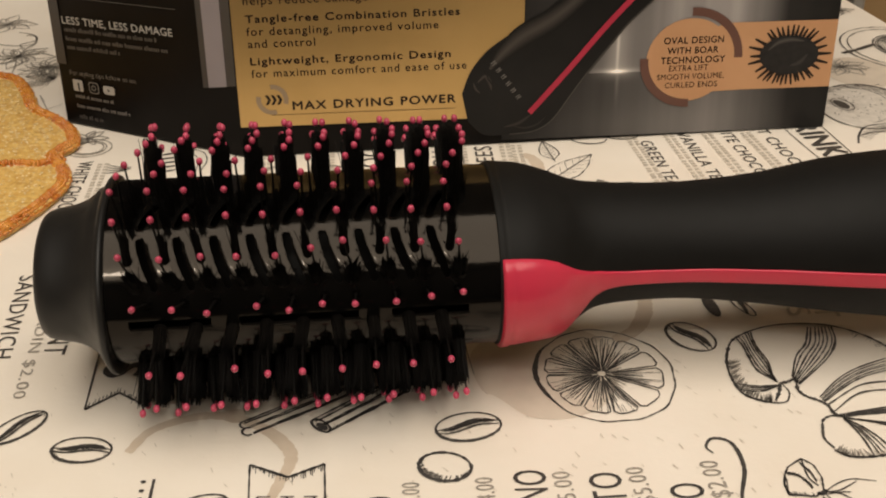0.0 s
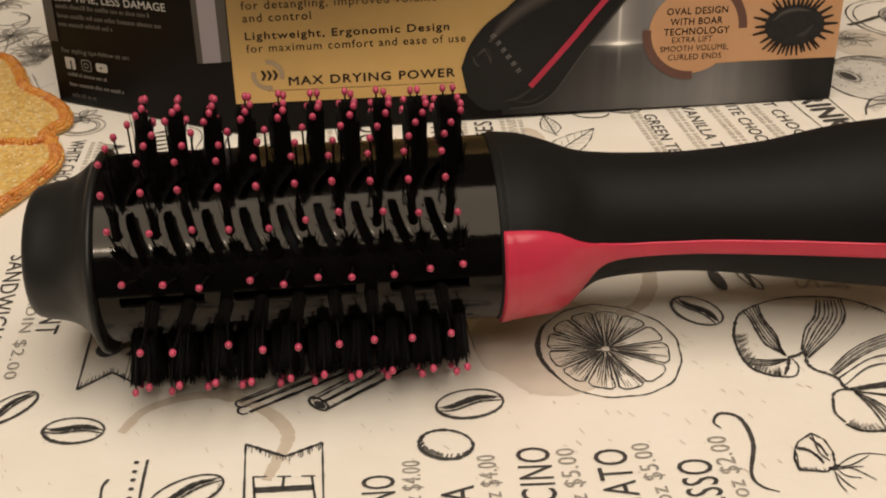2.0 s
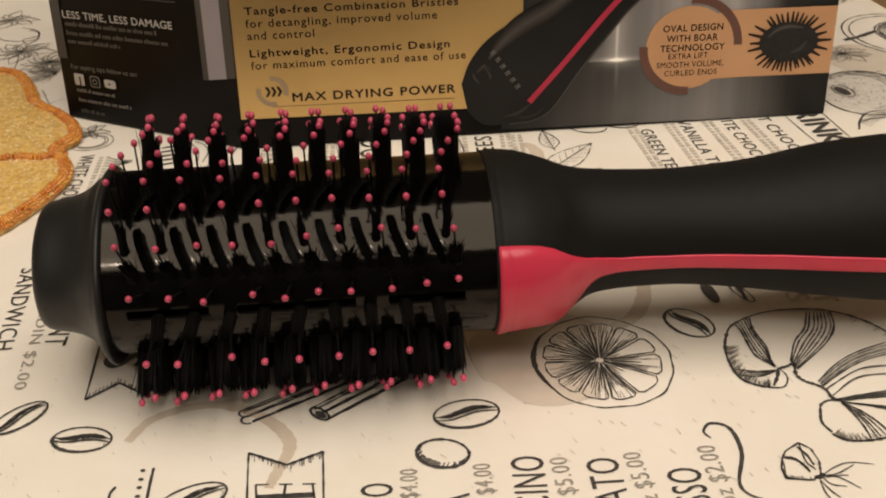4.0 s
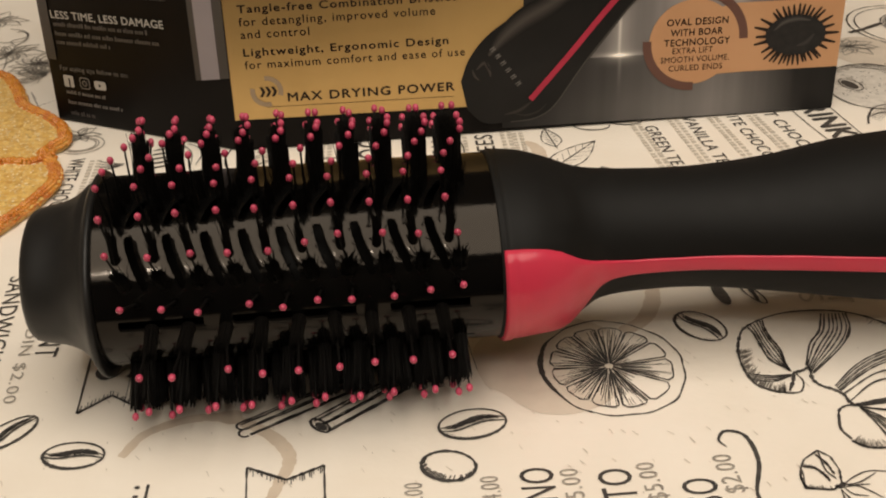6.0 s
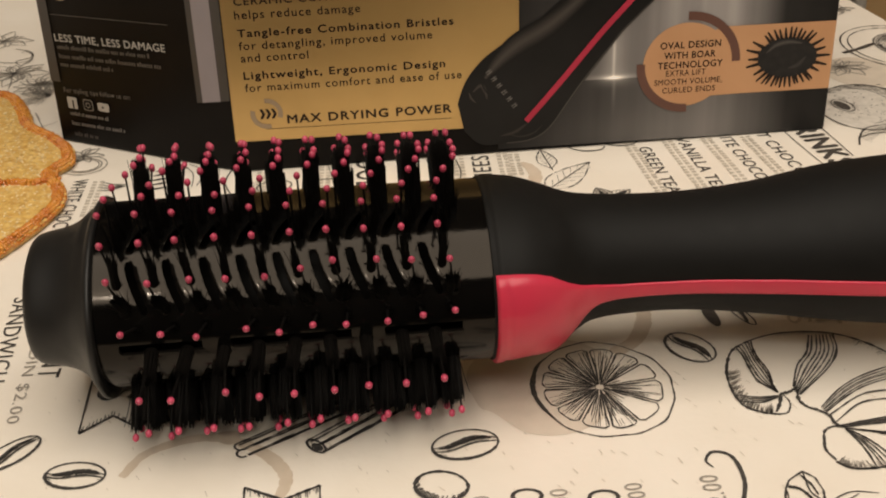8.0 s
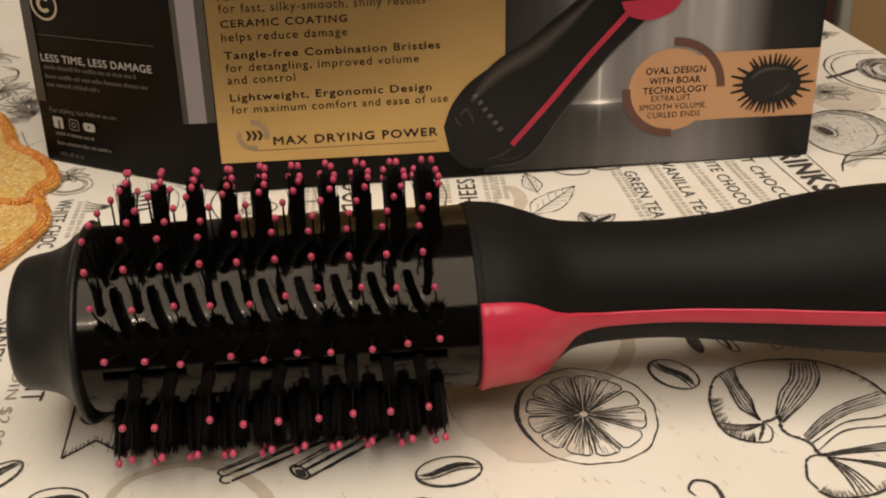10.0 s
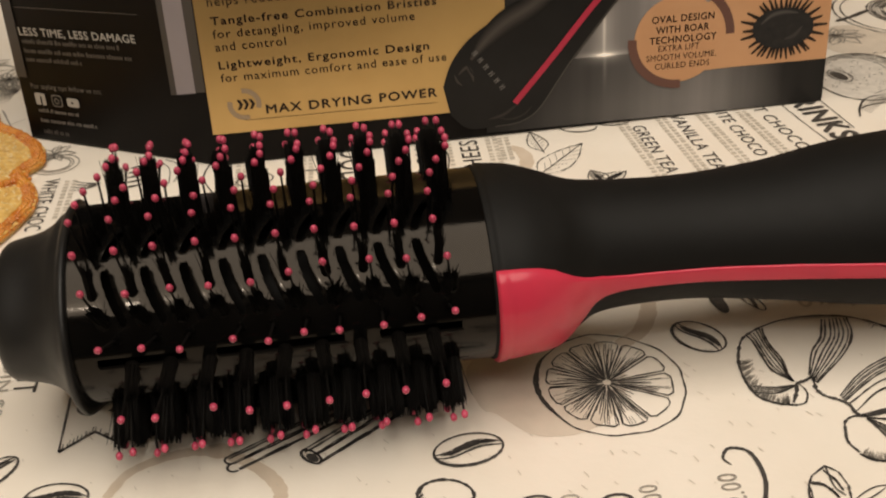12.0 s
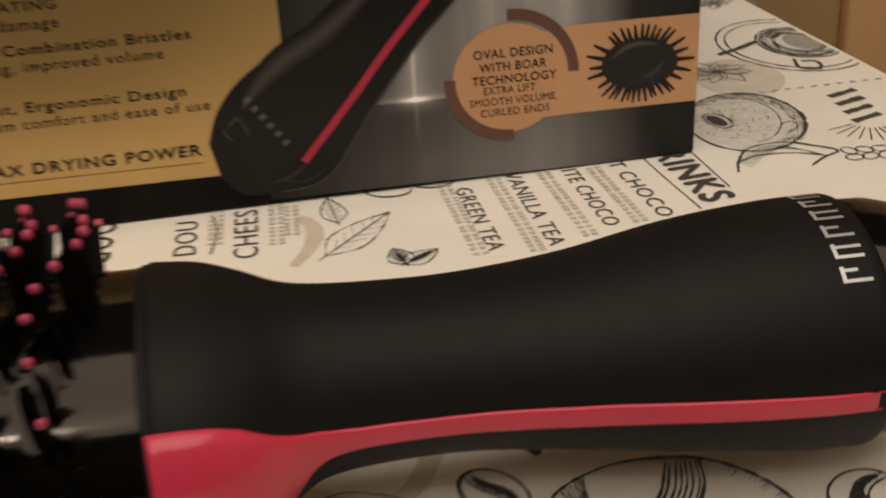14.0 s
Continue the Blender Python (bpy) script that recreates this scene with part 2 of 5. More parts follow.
# ---- the room: floor, walls, ceiling ----
FLOOR_Z = -0.75
for nm, dims, material in (
    ("floor", (-2.2, 2.4, -2.6, 2.6, FLOOR_Z - 0.1, FLOOR_Z), FLOOR),
    ("ceiling", (-2.2, 2.4, -2.6, 2.6, 1.95, 2.05), WHITE),
    ("wall_north", (-2.2, 2.4, 2.6, 2.7, FLOOR_Z, 1.95), WALL),
    # out of view behind the camera; darkened only for what the barrel reflects
    ("wall_south", (-2.2, 2.4, -2.7, -2.6, FLOOR_Z, 1.95), DARK_WALL),
    ("wall_west", (-2.3, -2.2, -2.7, 2.7, FLOOR_Z, 1.95), WALL),
    ("wall_east", (2.4, 2.5, -2.7, 2.7, FLOOR_Z, 1.95), WALL),
):
    tagged(part(nm, box_bm(*dims), material, smooth=False), kind="structure")

def lathe(profile, n=48, sx=1.0, sy=1.0, axis="z"):
    """A turned form from (radius, height) pairs."""
    bm = bmesh.new()
    rings = []
    for r, h in profile:
        rings.append([bm.verts.new((r * sx * math.cos(2 * math.pi * k / n), r * sy * math.sin(2 * math.pi * k / n), h)) for k in range(n)])
    for a, b in zip(rings, rings[1:]):
        for k in range(n):
            bm.faces.new((a[k], a[(k + 1) % n], b[(k + 1) % n], b[k]))
    for ring, flip in ((rings[0], True), (rings[-1], False)):
        bm.faces.new(ring[::-1] if flip else ring)
    return bm


# pendant lamp: a canopy, a cord and a socket above the bare bulb
lamp_base = tagged(new("pendant_lamp"), "pale metal pendant lamp with a bare warm bulb over the table", "lamp")
lamp_base.location = (LAMP.x, LAMP.y, 1.95)
part("canopy", lathe([(0.05, -0.03), (0.06, -0.02), (0.06, 0.0)]), CHROME, lamp_base)
part("cord", lathe([(0.004, -0.10), (0.004, -0.03)], 12), BLACK_CAP, lamp_base)
part("socket", lathe([(0.016, -0.150), (0.020, -0.140), (0.020, -0.110), (0.010, -0.095)], 24), CHROME, lamp_base)

# ---- the table, its printed cloth ----
TABLE_TURN = 13.2
TABLE = pose(0.2722, 0.70, 0, 0, 0, TABLE_TURN)
table = tagged(new("dining_table"), "wooden dining table under a printed oilcloth", "table")
table.matrix_basis = TABLE
part("tabletop", box_bm(-1.15, -0.004, -0.395, 0.42, -0.032, -0.0025, 0.004), WOOD_DARK, table)
for lx in (-1.09, -0.07):
    for ly in (-0.33, 0.35):
        part("leg", box_bm(lx - 0.03, lx + 0.03, ly - 0.03, ly + 0.03, FLOOR_Z, -0.032, 0.004), WOOD_DARK, table)

cloth = tagged(new("tablecloth"), "cream oilcloth printed with black coffee-shop drawings on the table", "tablecloth")


def cloth_mesh():
    """The cloth: flat on top, folded over the table's edges and hanging down."""
    bm = bmesh.new()
    xs = [-1.154] * 1 + [-1.154 + 1.154 * i / 60 for i in range(61)]
    ys = [-0.399 + 0.823 * i / 70 for i in range(71)]
    hang = [(0.0015, -0.0005), (0.004, -0.002), (0.0055, -0.006), (0.006, -0.03), (0.010, -0.10), (0.014, -0.17)]
    cols = [(-1.154 - d, z) for d, z in reversed(hang)] + [(x, 0.0) for x in xs[1:]] + [(d, z) for d, z in hang]
    rows = [(-0.399 - d, z) for d, z in reversed(hang)] + [(y, 0.0) for y in ys] + [(0.424 + d, z) for d, z in hang]
    grid = []
    for y, zy in rows:
        line = []
        for x, zx in cols:
            z = min(zx, zy)
            wave = 0.004 * math.sin(9 * (x + y) + 1.3) * min(1, max(0, -z - 0.01) * 20)
            p = TABLE @ Vector((x + wave, y + wave, z))
            line.append(bm.verts.new(p))
        grid.append(line)
    for a, b in zip(grid, grid[1:]):
        for k in range(len(a) - 1):
            bm.faces.new((a[k], a[k + 1], b[k + 1], b[k]))
    return bm


part("cloth", cloth_mesh(), CLOTH, cloth)

# ---- the box behind: two printed faces that meet at a blunt corner ----
FRONT = pose(-0.09238, 0.53616, 0, 0, 0, 6.4)
SIDE = pose(-0.11063, 0.54469, 0, 0, 0, -25.04)
BOX_H = 0.215
carton = tagged(new("carton"), "black and gold printed cardboard box standing upright on the cloth", "box")
carton.matrix_basis = FRONT
TO_SIDE = FRONT.inverted() @ SIDE


def carton_body():
    """An upright carton with a blunt front corner and rounded edges."""
    left = TO_SIDE @ Vector((-0.0846, 0, 0))
    foot = [left, Vector((0, 0, 0)), Vector((0.2816, 0, 0)), Vector((0.2816, 0.095, 0)), Vector((0.02, 0.125, 0)), left + Vector((0.012, 0.055, 0))]
    bm = bmesh.new()
    low = [bm.verts.new((p.x, p.y, 0.0004)) for p in foot]
    top = [bm.verts.new((p.x, p.y, BOX_H)) for p in foot]
    n = len(foot)
    for k in range(n):
        bm.faces.new((low[k], low[(k + 1) % n], top[(k + 1) % n], top[k]))
    bm.faces.new(low[::-1])
    bm.faces.new(top)
    bmesh.ops.bevel(bm, geom=bm.edges[:], offset=0.0012, segments=2, affect="EDGES", profile=0.5)
    return bm


part("body", carton_body(), CARD_BLACK, carton)
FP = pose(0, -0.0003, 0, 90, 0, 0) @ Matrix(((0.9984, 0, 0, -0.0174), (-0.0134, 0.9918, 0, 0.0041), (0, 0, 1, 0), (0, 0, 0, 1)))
SP = TO_SIDE @ pose(0, -0.0003, 0, 90, 0, 0)


def panel(name, pts, material, plane, lift=0.0, label="", parent=carton):
    return flat(name, [(x, y, lift) for x, y in pts], [list(range(len(pts)))], material, parent, label, plane)


def rect(x0, y0, x1, y1):
    return [(x0, y0), (x1, y0), (x1, y1), (x0, y1)]


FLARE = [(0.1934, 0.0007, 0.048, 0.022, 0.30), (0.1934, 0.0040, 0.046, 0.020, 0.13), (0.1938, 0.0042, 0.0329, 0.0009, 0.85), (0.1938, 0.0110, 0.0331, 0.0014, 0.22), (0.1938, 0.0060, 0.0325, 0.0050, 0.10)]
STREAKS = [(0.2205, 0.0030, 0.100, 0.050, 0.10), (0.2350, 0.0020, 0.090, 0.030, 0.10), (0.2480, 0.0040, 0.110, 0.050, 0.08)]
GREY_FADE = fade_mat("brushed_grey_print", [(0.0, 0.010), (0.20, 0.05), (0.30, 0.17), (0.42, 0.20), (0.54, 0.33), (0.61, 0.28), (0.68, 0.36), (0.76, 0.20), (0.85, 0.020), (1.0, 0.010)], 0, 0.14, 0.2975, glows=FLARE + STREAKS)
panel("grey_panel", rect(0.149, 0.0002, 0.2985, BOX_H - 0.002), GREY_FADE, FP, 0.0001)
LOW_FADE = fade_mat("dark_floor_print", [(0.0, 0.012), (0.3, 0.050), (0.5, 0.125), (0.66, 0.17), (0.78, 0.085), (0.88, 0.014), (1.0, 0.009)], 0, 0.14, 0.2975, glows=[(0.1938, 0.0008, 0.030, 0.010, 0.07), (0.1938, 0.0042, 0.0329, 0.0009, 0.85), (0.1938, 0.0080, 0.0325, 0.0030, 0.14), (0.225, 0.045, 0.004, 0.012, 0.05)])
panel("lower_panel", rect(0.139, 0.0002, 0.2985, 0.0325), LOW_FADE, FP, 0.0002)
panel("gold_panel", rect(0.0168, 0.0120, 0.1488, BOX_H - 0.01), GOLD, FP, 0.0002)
panel("lilac_strip", [(0.0040, 0.0329), (0.0140, 0.0348), (0.0140, BOX_H - 0.01), (0.0040, BOX_H - 0.01)], LILAC, SP, 0.00025)
panel("slate_strip", [(0.0008, 0.0323), (0.0190, 0.0358), (0.0190, BOX_H - 0.01), (0.0008, BOX_H - 0.01)], SLATE, SP, 0.0001)


# ---- the hot air brush lying on the cloth ----
BRUSH = pose(0.0168, 0.3668, 0.042, 0, 0, 5.0)
brush = tagged(new("hot_air_brush"), "black hot air brush with pink-tipped bristles and red stripe", "hair brush")
brush.matrix_basis = BRUSH
BA, BB = 0.0354, 0.0279
COLS, PITCH = 10, 0.0109


def linear_table(rows_, x):
    for (x0, a), (x1, b) in zip(rows_, rows_[1:]):
        if x <= x1:
            return a + (b - a) * min(1, max(0, (x - x0) / (x1 - x0)))
    return rows_[-1][1]


SHIFT = [(80, 0.0075), (96, 0.0072), (103, 0.0053), (112, 0.0022), (120, 0.0004), (126, 0.0), (136, 0.0009), (146, 0.0026), (156, 0.0046), (166, 0.0048), (178, 0.0)]


def shift(al):
    al = al % 360
    if al > 180:
        al = 360 - al
    if al < 80:
        al = 160 - al
    return linear_table(SHIFT, al)


SLOT_END, SLOT_PITCH = -0.0231, 0.01107


def barrel_mesh():
    """The oval barrel as a shell with curved, soft-lipped vent slots cut through it."""
    centres = [SLOT_END - SLOT_PITCH * i for i in range(9)]
    us = [-0.1235, -0.122, -0.1205, -0.016, -0.012, -0.008, -0.004, -0.001, 0.0]
    for c in centres:
        us += [c + d for d in (-0.0040, -0.0017, -0.0013, -0.0011, -0.0007, 0.0007, 0.0011, 0.0013, 0.0017, 0.0034)]
    us = sorted(us)
    als = list(range(360))
    n = len(als)
    holes = set()
    for j in range(len(us) - 1):
        mid = (us[j] + us[j + 1]) / 2
        off = min(abs(mid - c) for c in centres)
        tip = 3 if off > 0.0011 else 1 if off > 0.0007 else 0
        for k in range(n):
            al = als[k] + 0.5
            hole = False
            if off < 0.0013:
                for lo, hi in ((127, 159), (102, 121), (204, 234)):
                    hole |= lo + tip < al < hi - tip
            for lo, hi in ((-0.115, -0.091), (-0.082, -0.046), (-0.036, -0.013)):
                hole |= lo < mid < hi and (177 < al < 184 or 212 < al < 214)
            if hole:
                holes.add((j, k))
    bm = bmesh.new()
    grid = []
    for j, u in enumerate(us):
        win = min(1, max(0, (u + 0.122) / 0.008)) * min(1, max(0, (-0.004 - u) / 0.012))
        line = []
        for k, al in enumerate(als):
            lip = any((jj, kk % n) in holes for jj in (j - 1, j) for kk in (k - 1, k))
            r_ = 0.995 if lip and al < 152 else 1.0
            line.append(bm.verts.new((u + shift(al) * win, BA * r_ * math.cos(radians(al)), BB * r_ * math.sin(radians(al)))))
        grid.append(line)
    for j in range(len(us) - 1):
        for k in range(n):
            if (j, k) not in holes:
                bm.faces.new((grid[j][k], grid[j][(k + 1) % n], grid[j + 1][(k + 1) % n], grid[j + 1][k]))
    return bm


barrel = part("barrel", barrel_mesh(), BLACK_GLOSS, brush, "glossy black vented oval barrel")
shell = barrel.modifiers.new("shell", "SOLIDIFY")
shell.thickness, shell.offset, shell.material_offset_rim = 0.0014, -1, 1
barrel.data.materials.append(HAIR)
crisp = barrel.modifiers.new("crisp_rims", "EDGE_SPLIT")
crisp.split_angle = radians(40)


def sections(stations, n=72, close=True):
    """A loft of ovals: (u, half width, half height, centre v, centre w)."""
    bm = bmesh.new()
    rings = []
    for u, a, b, cv, cw in stations:
        rings.append([bm.verts.new((u, cv + a * math.cos(2 * math.pi * k / n), cw + b * math.sin(2 * math.pi * k / n))) for k in range(n)])
    for p, q in zip(rings, rings[1:]):
        for k in range(n):
            bm.faces.new((p[k], p[(k + 1) % n], q[(k + 1) % n], q[k]))
    if close:
        bm.faces.new(rings[0])
        bm.faces.new(rings[-1])
    return bm


part("heater_core", sections([(-0.121, 0.026, 0.0195, 0, 0), (-0.002, 0.026, 0.0195, 0, 0)], 40), HAIR, brush)

# end cap: a flange, a waist and a rounded nose
CAP = [(-0.1222, 0.0362, 0.0287), (-0.1223, 0.0386, 0.0311), (-0.1232, 0.0391, 0.0315), (-0.1240, 0.0387, 0.0311), (-0.1248, 0.0374, 0.0300), (-0.1260, 0.0350, 0.0280), (-0.1275, 0.0326, 0.0260), (-0.1293, 0.0304, 0.0243), (-0.1314, 0.0287, 0.0229), (-0.1338, 0.0274, 0.0218), (-0.1366, 0.0264, 0.0210), (-0.1398, 0.0257, 0.0205), (-0.1424, 0.0251, 0.0200), (-0.1441, 0.0244, 0.0195), (-0.1452, 0.0233, 0.0186), (-0.1458, 0.0215, 0.0172), (-0.1460, 0.0190, 0.0152)]
part("end_cap", sections([(u, a, b - drop, 0, -drop) for u, a, b in CAP for drop in [0.0009 if u > -0.1265 else 0.0]]), BLACK_CAP, brush, "satin black end cap with a flange")

# handle: collar, waist and swelling grip
GRIP = [(0.0, 0.0362, 0.0290, 0, 0), (0.010, 0.0350, 0.0278, 0, 0.0), (0.019, 0.0312, 0.0262, 0, -0.0010), (0.026, 0.0258, 0.0230, 0, -0.0002), (0.032, 0.0226, 0.0208, 0, 0.0010), (0.045, 0.0210, 0.0196, 0, 0.0012), (0.065, 0.0212, 0.0194, 0, 0.0008),
        (0.090, 0.0240, 0.0218, 0, 0.0), (0.115, 0.0280, 0.0258, 0, 0.0), (0.138, 0.0300, 0.0284, 0, -0.0007), (0.152, 0.0303, 0.0288, 0, -0.0011)]


def grip_at(u):
    rows_ = GRIP
    if u >= rows_[-1][0]:
        return rows_[-1][1:]
    for i in range(len(rows_) - 1):
        if rows_[i][0] <= u <= rows_[i + 1][0]:
            p0, p1, p2, p3 = rows_[max(0, i - 1)], rows_[i], rows_[i + 1], rows_[min(len(rows_) - 1, i + 2)]
            t = (u - p1[0]) / (p2[0] - p1[0])
            out = []
            for k in range(1, 5):
                m1 = (p2[k] - p0[k]) / max(1e-6, p2[0] - p0[0]) * (p2[0] - p1[0])
                m2 = (p3[k] - p1[k]) / max(1e-6, p3[0] - p1[0]) * (p2[0] - p1[0])
                out.append((2 * t ** 3 - 3 * t * t + 1) * p1[k] + (t ** 3 - 2 * t * t + t) * m1 + (-2 * t ** 3 + 3 * t * t) * p2[k] + (t ** 3 - t * t) * m2)
            return out
    return rows_[0][1:]


stations = [(-0.0022, 0.0340, 0.0265, 0, 0), (-0.0020, 0.0357, 0.0283, 0, 0), (-0.0016, 0.0359, 0.0285, 0, 0), (-0.0010, 0.0359, 0.0285, 0, 0), (-0.0006, 0.0356, 0.0282, 0, 0), (0.0, 0.0362, 0.0290, 0, 0)]
stations += [(0.002 * i, *grip_at(0.002 * i)) for i in range(1, 77)]
a, b, cv, cw = grip_at(0.152)
stations += [(0.1528, a * 0.99, b * 0.99, cv, cw), (0.1536, a * 0.965, b * 0.965, cv, cw), (0.154, a * 0.93, b * 0.93, cv, cw)]
part("handle", sections(stations), BLACK_SOFT, brush, "matt soft-touch black handle")
tail = [(0.1535, a * 0.925, b * 0.925, cv, cw), (0.1545, a * 0.94, b * 0.94, cv, cw), (0.162, a * 0.93, b * 0.93, cv, cw), (0.172, a * 0.84, b * 0.84, cv, cw), (0.180, a * 0.62, b * 0.62, cv, cw), (0.184, a * 0.35, b * 0.35, cv, cw)]
part("tail_cap", sections(tail), BLACK_GLOSS, brush, "glossy black tail cap")


def grip_point(u, phi, lift):
    """A point on the handle's skin; phi in degrees up from the side that faces the cloth's near edge."""
    a_, b_, cv_, cw_ = grip_at(max(0, u))
    return Vector((u, cv_ - (a_ + lift) * math.cos(radians(phi)), cw_ + (b_ + lift) * math.sin(radians(phi))))


def stripe_mesh():
    """The red flash: a broad shield at the collar that runs into a thin stripe along the grip."""
    edge = [(0.0, 29.5, -78), (0.006, 29.3, -77), (0.012, 28.4, -74), (0.0165, 26.4, -68), (0.020, 22.5, -57), (0.0235, 17, -42), (0.0265, 12.5, -28), (0.0295, 8.2, -19.5), (0.034, 4.2, -15), (0.040, 1.8, -13.8), (0.055, 0.8, -13.8), (0.073, 1.9, -13.0), (0.092, 2.6, -11.2), (0.108, 1.6, -10.6), (0.123, 1.0, -10.4), (0.152, 0.2, -9.0)]
    bm = bmesh.new()
    rows_ = []
    for i in range(90):
        f = i / 89
        u = -0.0012 + 0.1514 * f ** 1.35
        hi, lo = [linear_table([(e[0], e[k]) for e in edge], u) for k in (1, 2)]
        line = []
        for k in range(17):
            g = k / 16
            lift = (0.0006 if u > 0.0030 else 0.0003 if u > 0.0024 else 0.0008) if 0 < k < 16 and 0 < i < 89 else -0.0004
            if k in (1, 15) or i in (1, 88):
                lift = 0.0004
            gg = min(1, max(0, (k - 1) / 14)) if 0 < k < 16 else g
            line.append(bm.verts.new(grip_point(u, hi + (lo - hi) * gg, lift)))
        rows_.append(line)
    for p, q in zip(rows_, rows_[1:]):
        for k in range(16):
            bm.faces.new((p[k], p[k + 1], q[k + 1], q[k]))
    return bm


part("red_flash", stripe_mesh(), PINK, brush, "pinkish red plastic flash and stripe")

# bristles: rows of (tip v, tip w, first place along the barrel) round the oval, in millimetres
ROWS = [(-62.5, -0.3, -20.1), (-56, 18, -16.0), (-43, 27.8, -16.2), (-32.5, 34.2, -18.4), (-25, 38.8, -18.5), (-18.6, 40.9, -17.0), (-10.6, 41.4, -14.6), (-3.6, 42.0, -11.3),
        (3, 42.0, -10.3), (8.5, 41.5, -10.5), (15, 41.8, -11.8), (21.5, 39.5, -14.4), (30, 32.6, -16.0), (43, 24, -15.5), (56, 18, -15.0), (62.5, 0, -16.0),
        (-50, -20.6, -14.4), (-40, -29, -16.4), (-24, -37.4, -17.2), (-8, -41, -15.4), (8, -41, -15.8), (24, -37.4, -16.4), (40, -29, -15.4), (50, -20.6, -16.4)]
# how single pins have been bent: along the barrel and upwards
BENT = {
    0: ((0, -0.3, -0.3, 0.7, 0, 1.1, 2.5, -2.1, 0, 0), (0, -0.6, -0.5, -1.1, -1.2, -1.6, 0.7, -0.7, 0.3, 0)),
    1: ((0, 1.1, 1.7, 0.3, 1.2, 2.2, 3.6, -0.2, 0.9, 0), (0, -0.6, -2.0, -2.0, -1.2, -2.8, -0.9, -2.5, -0.7, 0)),
    2: ((0, 0, 0.8, -1.0, 0.6, 1.4, 1.0, 1.6, 0.5, 0), (0, 0.4, 1.3, 2.0, 0, -2.0, -1.5, -0.9, -1.1, 0)),
    16: ((0, 0.5, -1.3, -0.6, -0.2, 0.2, -0.7, -0.7, -0.3, 1.2), (0, 0, 0.2, -0.2, 0.3, 0, -0.3, 0.2, 0, 0)),
}
ROW_PITCH = {0: 10.8, 1: 10.45, 4: 11.0, 5: 11.05, 6: 11.12, 7: 11.12, 8: 11.03, 10: 10.77, 11: 10.61, 12: 10.6, 13: 10.6, 16: 10.55}
RISE = 0.13  # towards the cap the upper pins stand a little prouder


def tube(bm, p, q, r0, r1, n=6):
    d = (q - p).normalized()
    s = d.orthogonal().normalized()
    t = d.cross(s)
    ra = [bm.verts.new(p + (s * math.cos(2 * math.pi * k / n) + t * math.sin(2 * math.pi * k / n)) * r0) for k in range(n)]
    rb = [bm.verts.new(q + (s * math.cos(2 * math.pi * k / n) + t * math.sin(2 * math.pi * k / n)) * r1) for k in range(n)]
    for k in range(n):
        bm.faces.new((ra[k], ra[(k + 1) % n], rb[(k + 1) % n], rb[k]))


def mesh_of(bm, material, name):
    me = bpy.data.meshes.new(name)
    bm.to_mesh(me)
    bm.free()
    me.materials.append(material)
    me.shade_smooth()
    return me


bm = bmesh.new()
bmesh.ops.create_icosphere(bm, subdivisions=2, radius=0.00106)
for v in bm.verts:
    v.co.z *= 1.3
BEAD_ME = mesh_of(bm, BEAD, "tip")


def tuft_mesh(seed, tall, wide, hairs=60, flare=1.0, uneven=0.25, wisps=0.08):
    """A round socket with a dense bundle of fine hairs and a few stray wisps."""
    r_ = random.Random(seed)
    bm = bmesh.new()
    tube(bm, Vector((0, 0, -0.001)), Vector((0, 0, 0.0006)), wide * 1.15, wide * 1.0, 10)
    for k in range(hairs):
        a_ = r_.random() * 2 * math.pi
        rr = wide * math.sqrt(r_.random()) * 0.9
        p = Vector((rr * math.cos(a_), rr * math.sin(a_), 0))
        h = tall * r_.uniform(1 - uneven, 1.0)
        stray = r_.random() < wisps
        sp = r_.uniform(1.5, 2.8) if stray else r_.uniform(0.9, 1.2)
        mid = Vector((p.x * (1 + sp * flare) / 2.2, p.y * (1 + sp * flare) / 2.2, h * 0.5))
        end = Vector((p.x * sp * flare, p.y * sp * flare, h))
        thin = 0.00013 if stray else 0.00030
        tube(bm, p, mid, thin, thin * 0.9, 4)
        tube(bm, mid, end, thin * 0.9, 0.00008, 4)
    return mesh_of(bm, HAIR, "tuft")


TALL_TUFTS = [tuft_mesh(s, 0.0138, 0.0021, 120, 1.0, 0.18, 0.03) for s in range(4)]
MID_TUFTS = [tuft_mesh(s + 40, 0.0152, 0.0014, 55, 0.95, 0.45, 0.14) for s in range(4)]
SHORT_TUFTS = [tuft_mesh(s + 10, 0.0105, 0.0013, 36, 1.1, 0.6, 0.25) for s in range(4)]
LOW_TUFTS = [tuft_mesh(s + 30, 0.0150, 0.0021, 130, 1.0, 0.22, 0.03) for s in range(4)]
CLUMP_TUFTS = [tuft_mesh(s + 50, 0.0108, 0.0024, 130, 0.95, 0.45, 0.14) for s in range(4)]
STUB_TUFTS = [tuft_mesh(s + 20, 0.0014, 0.0015, 26, 1.0, 0.4, 0.0) for s in range(4)]
jit = random.Random(3)


def root_angle(row, v, w):
    """Where round the oval a pin with this tip is rooted."""
    fixed = {0: 185.5, 1: 166.0, 2: 154.5, 3: 140.5, 14: 14.0}
    return radians(fixed[row]) if row in fixed else math.atan2(w / 42, v / 58)


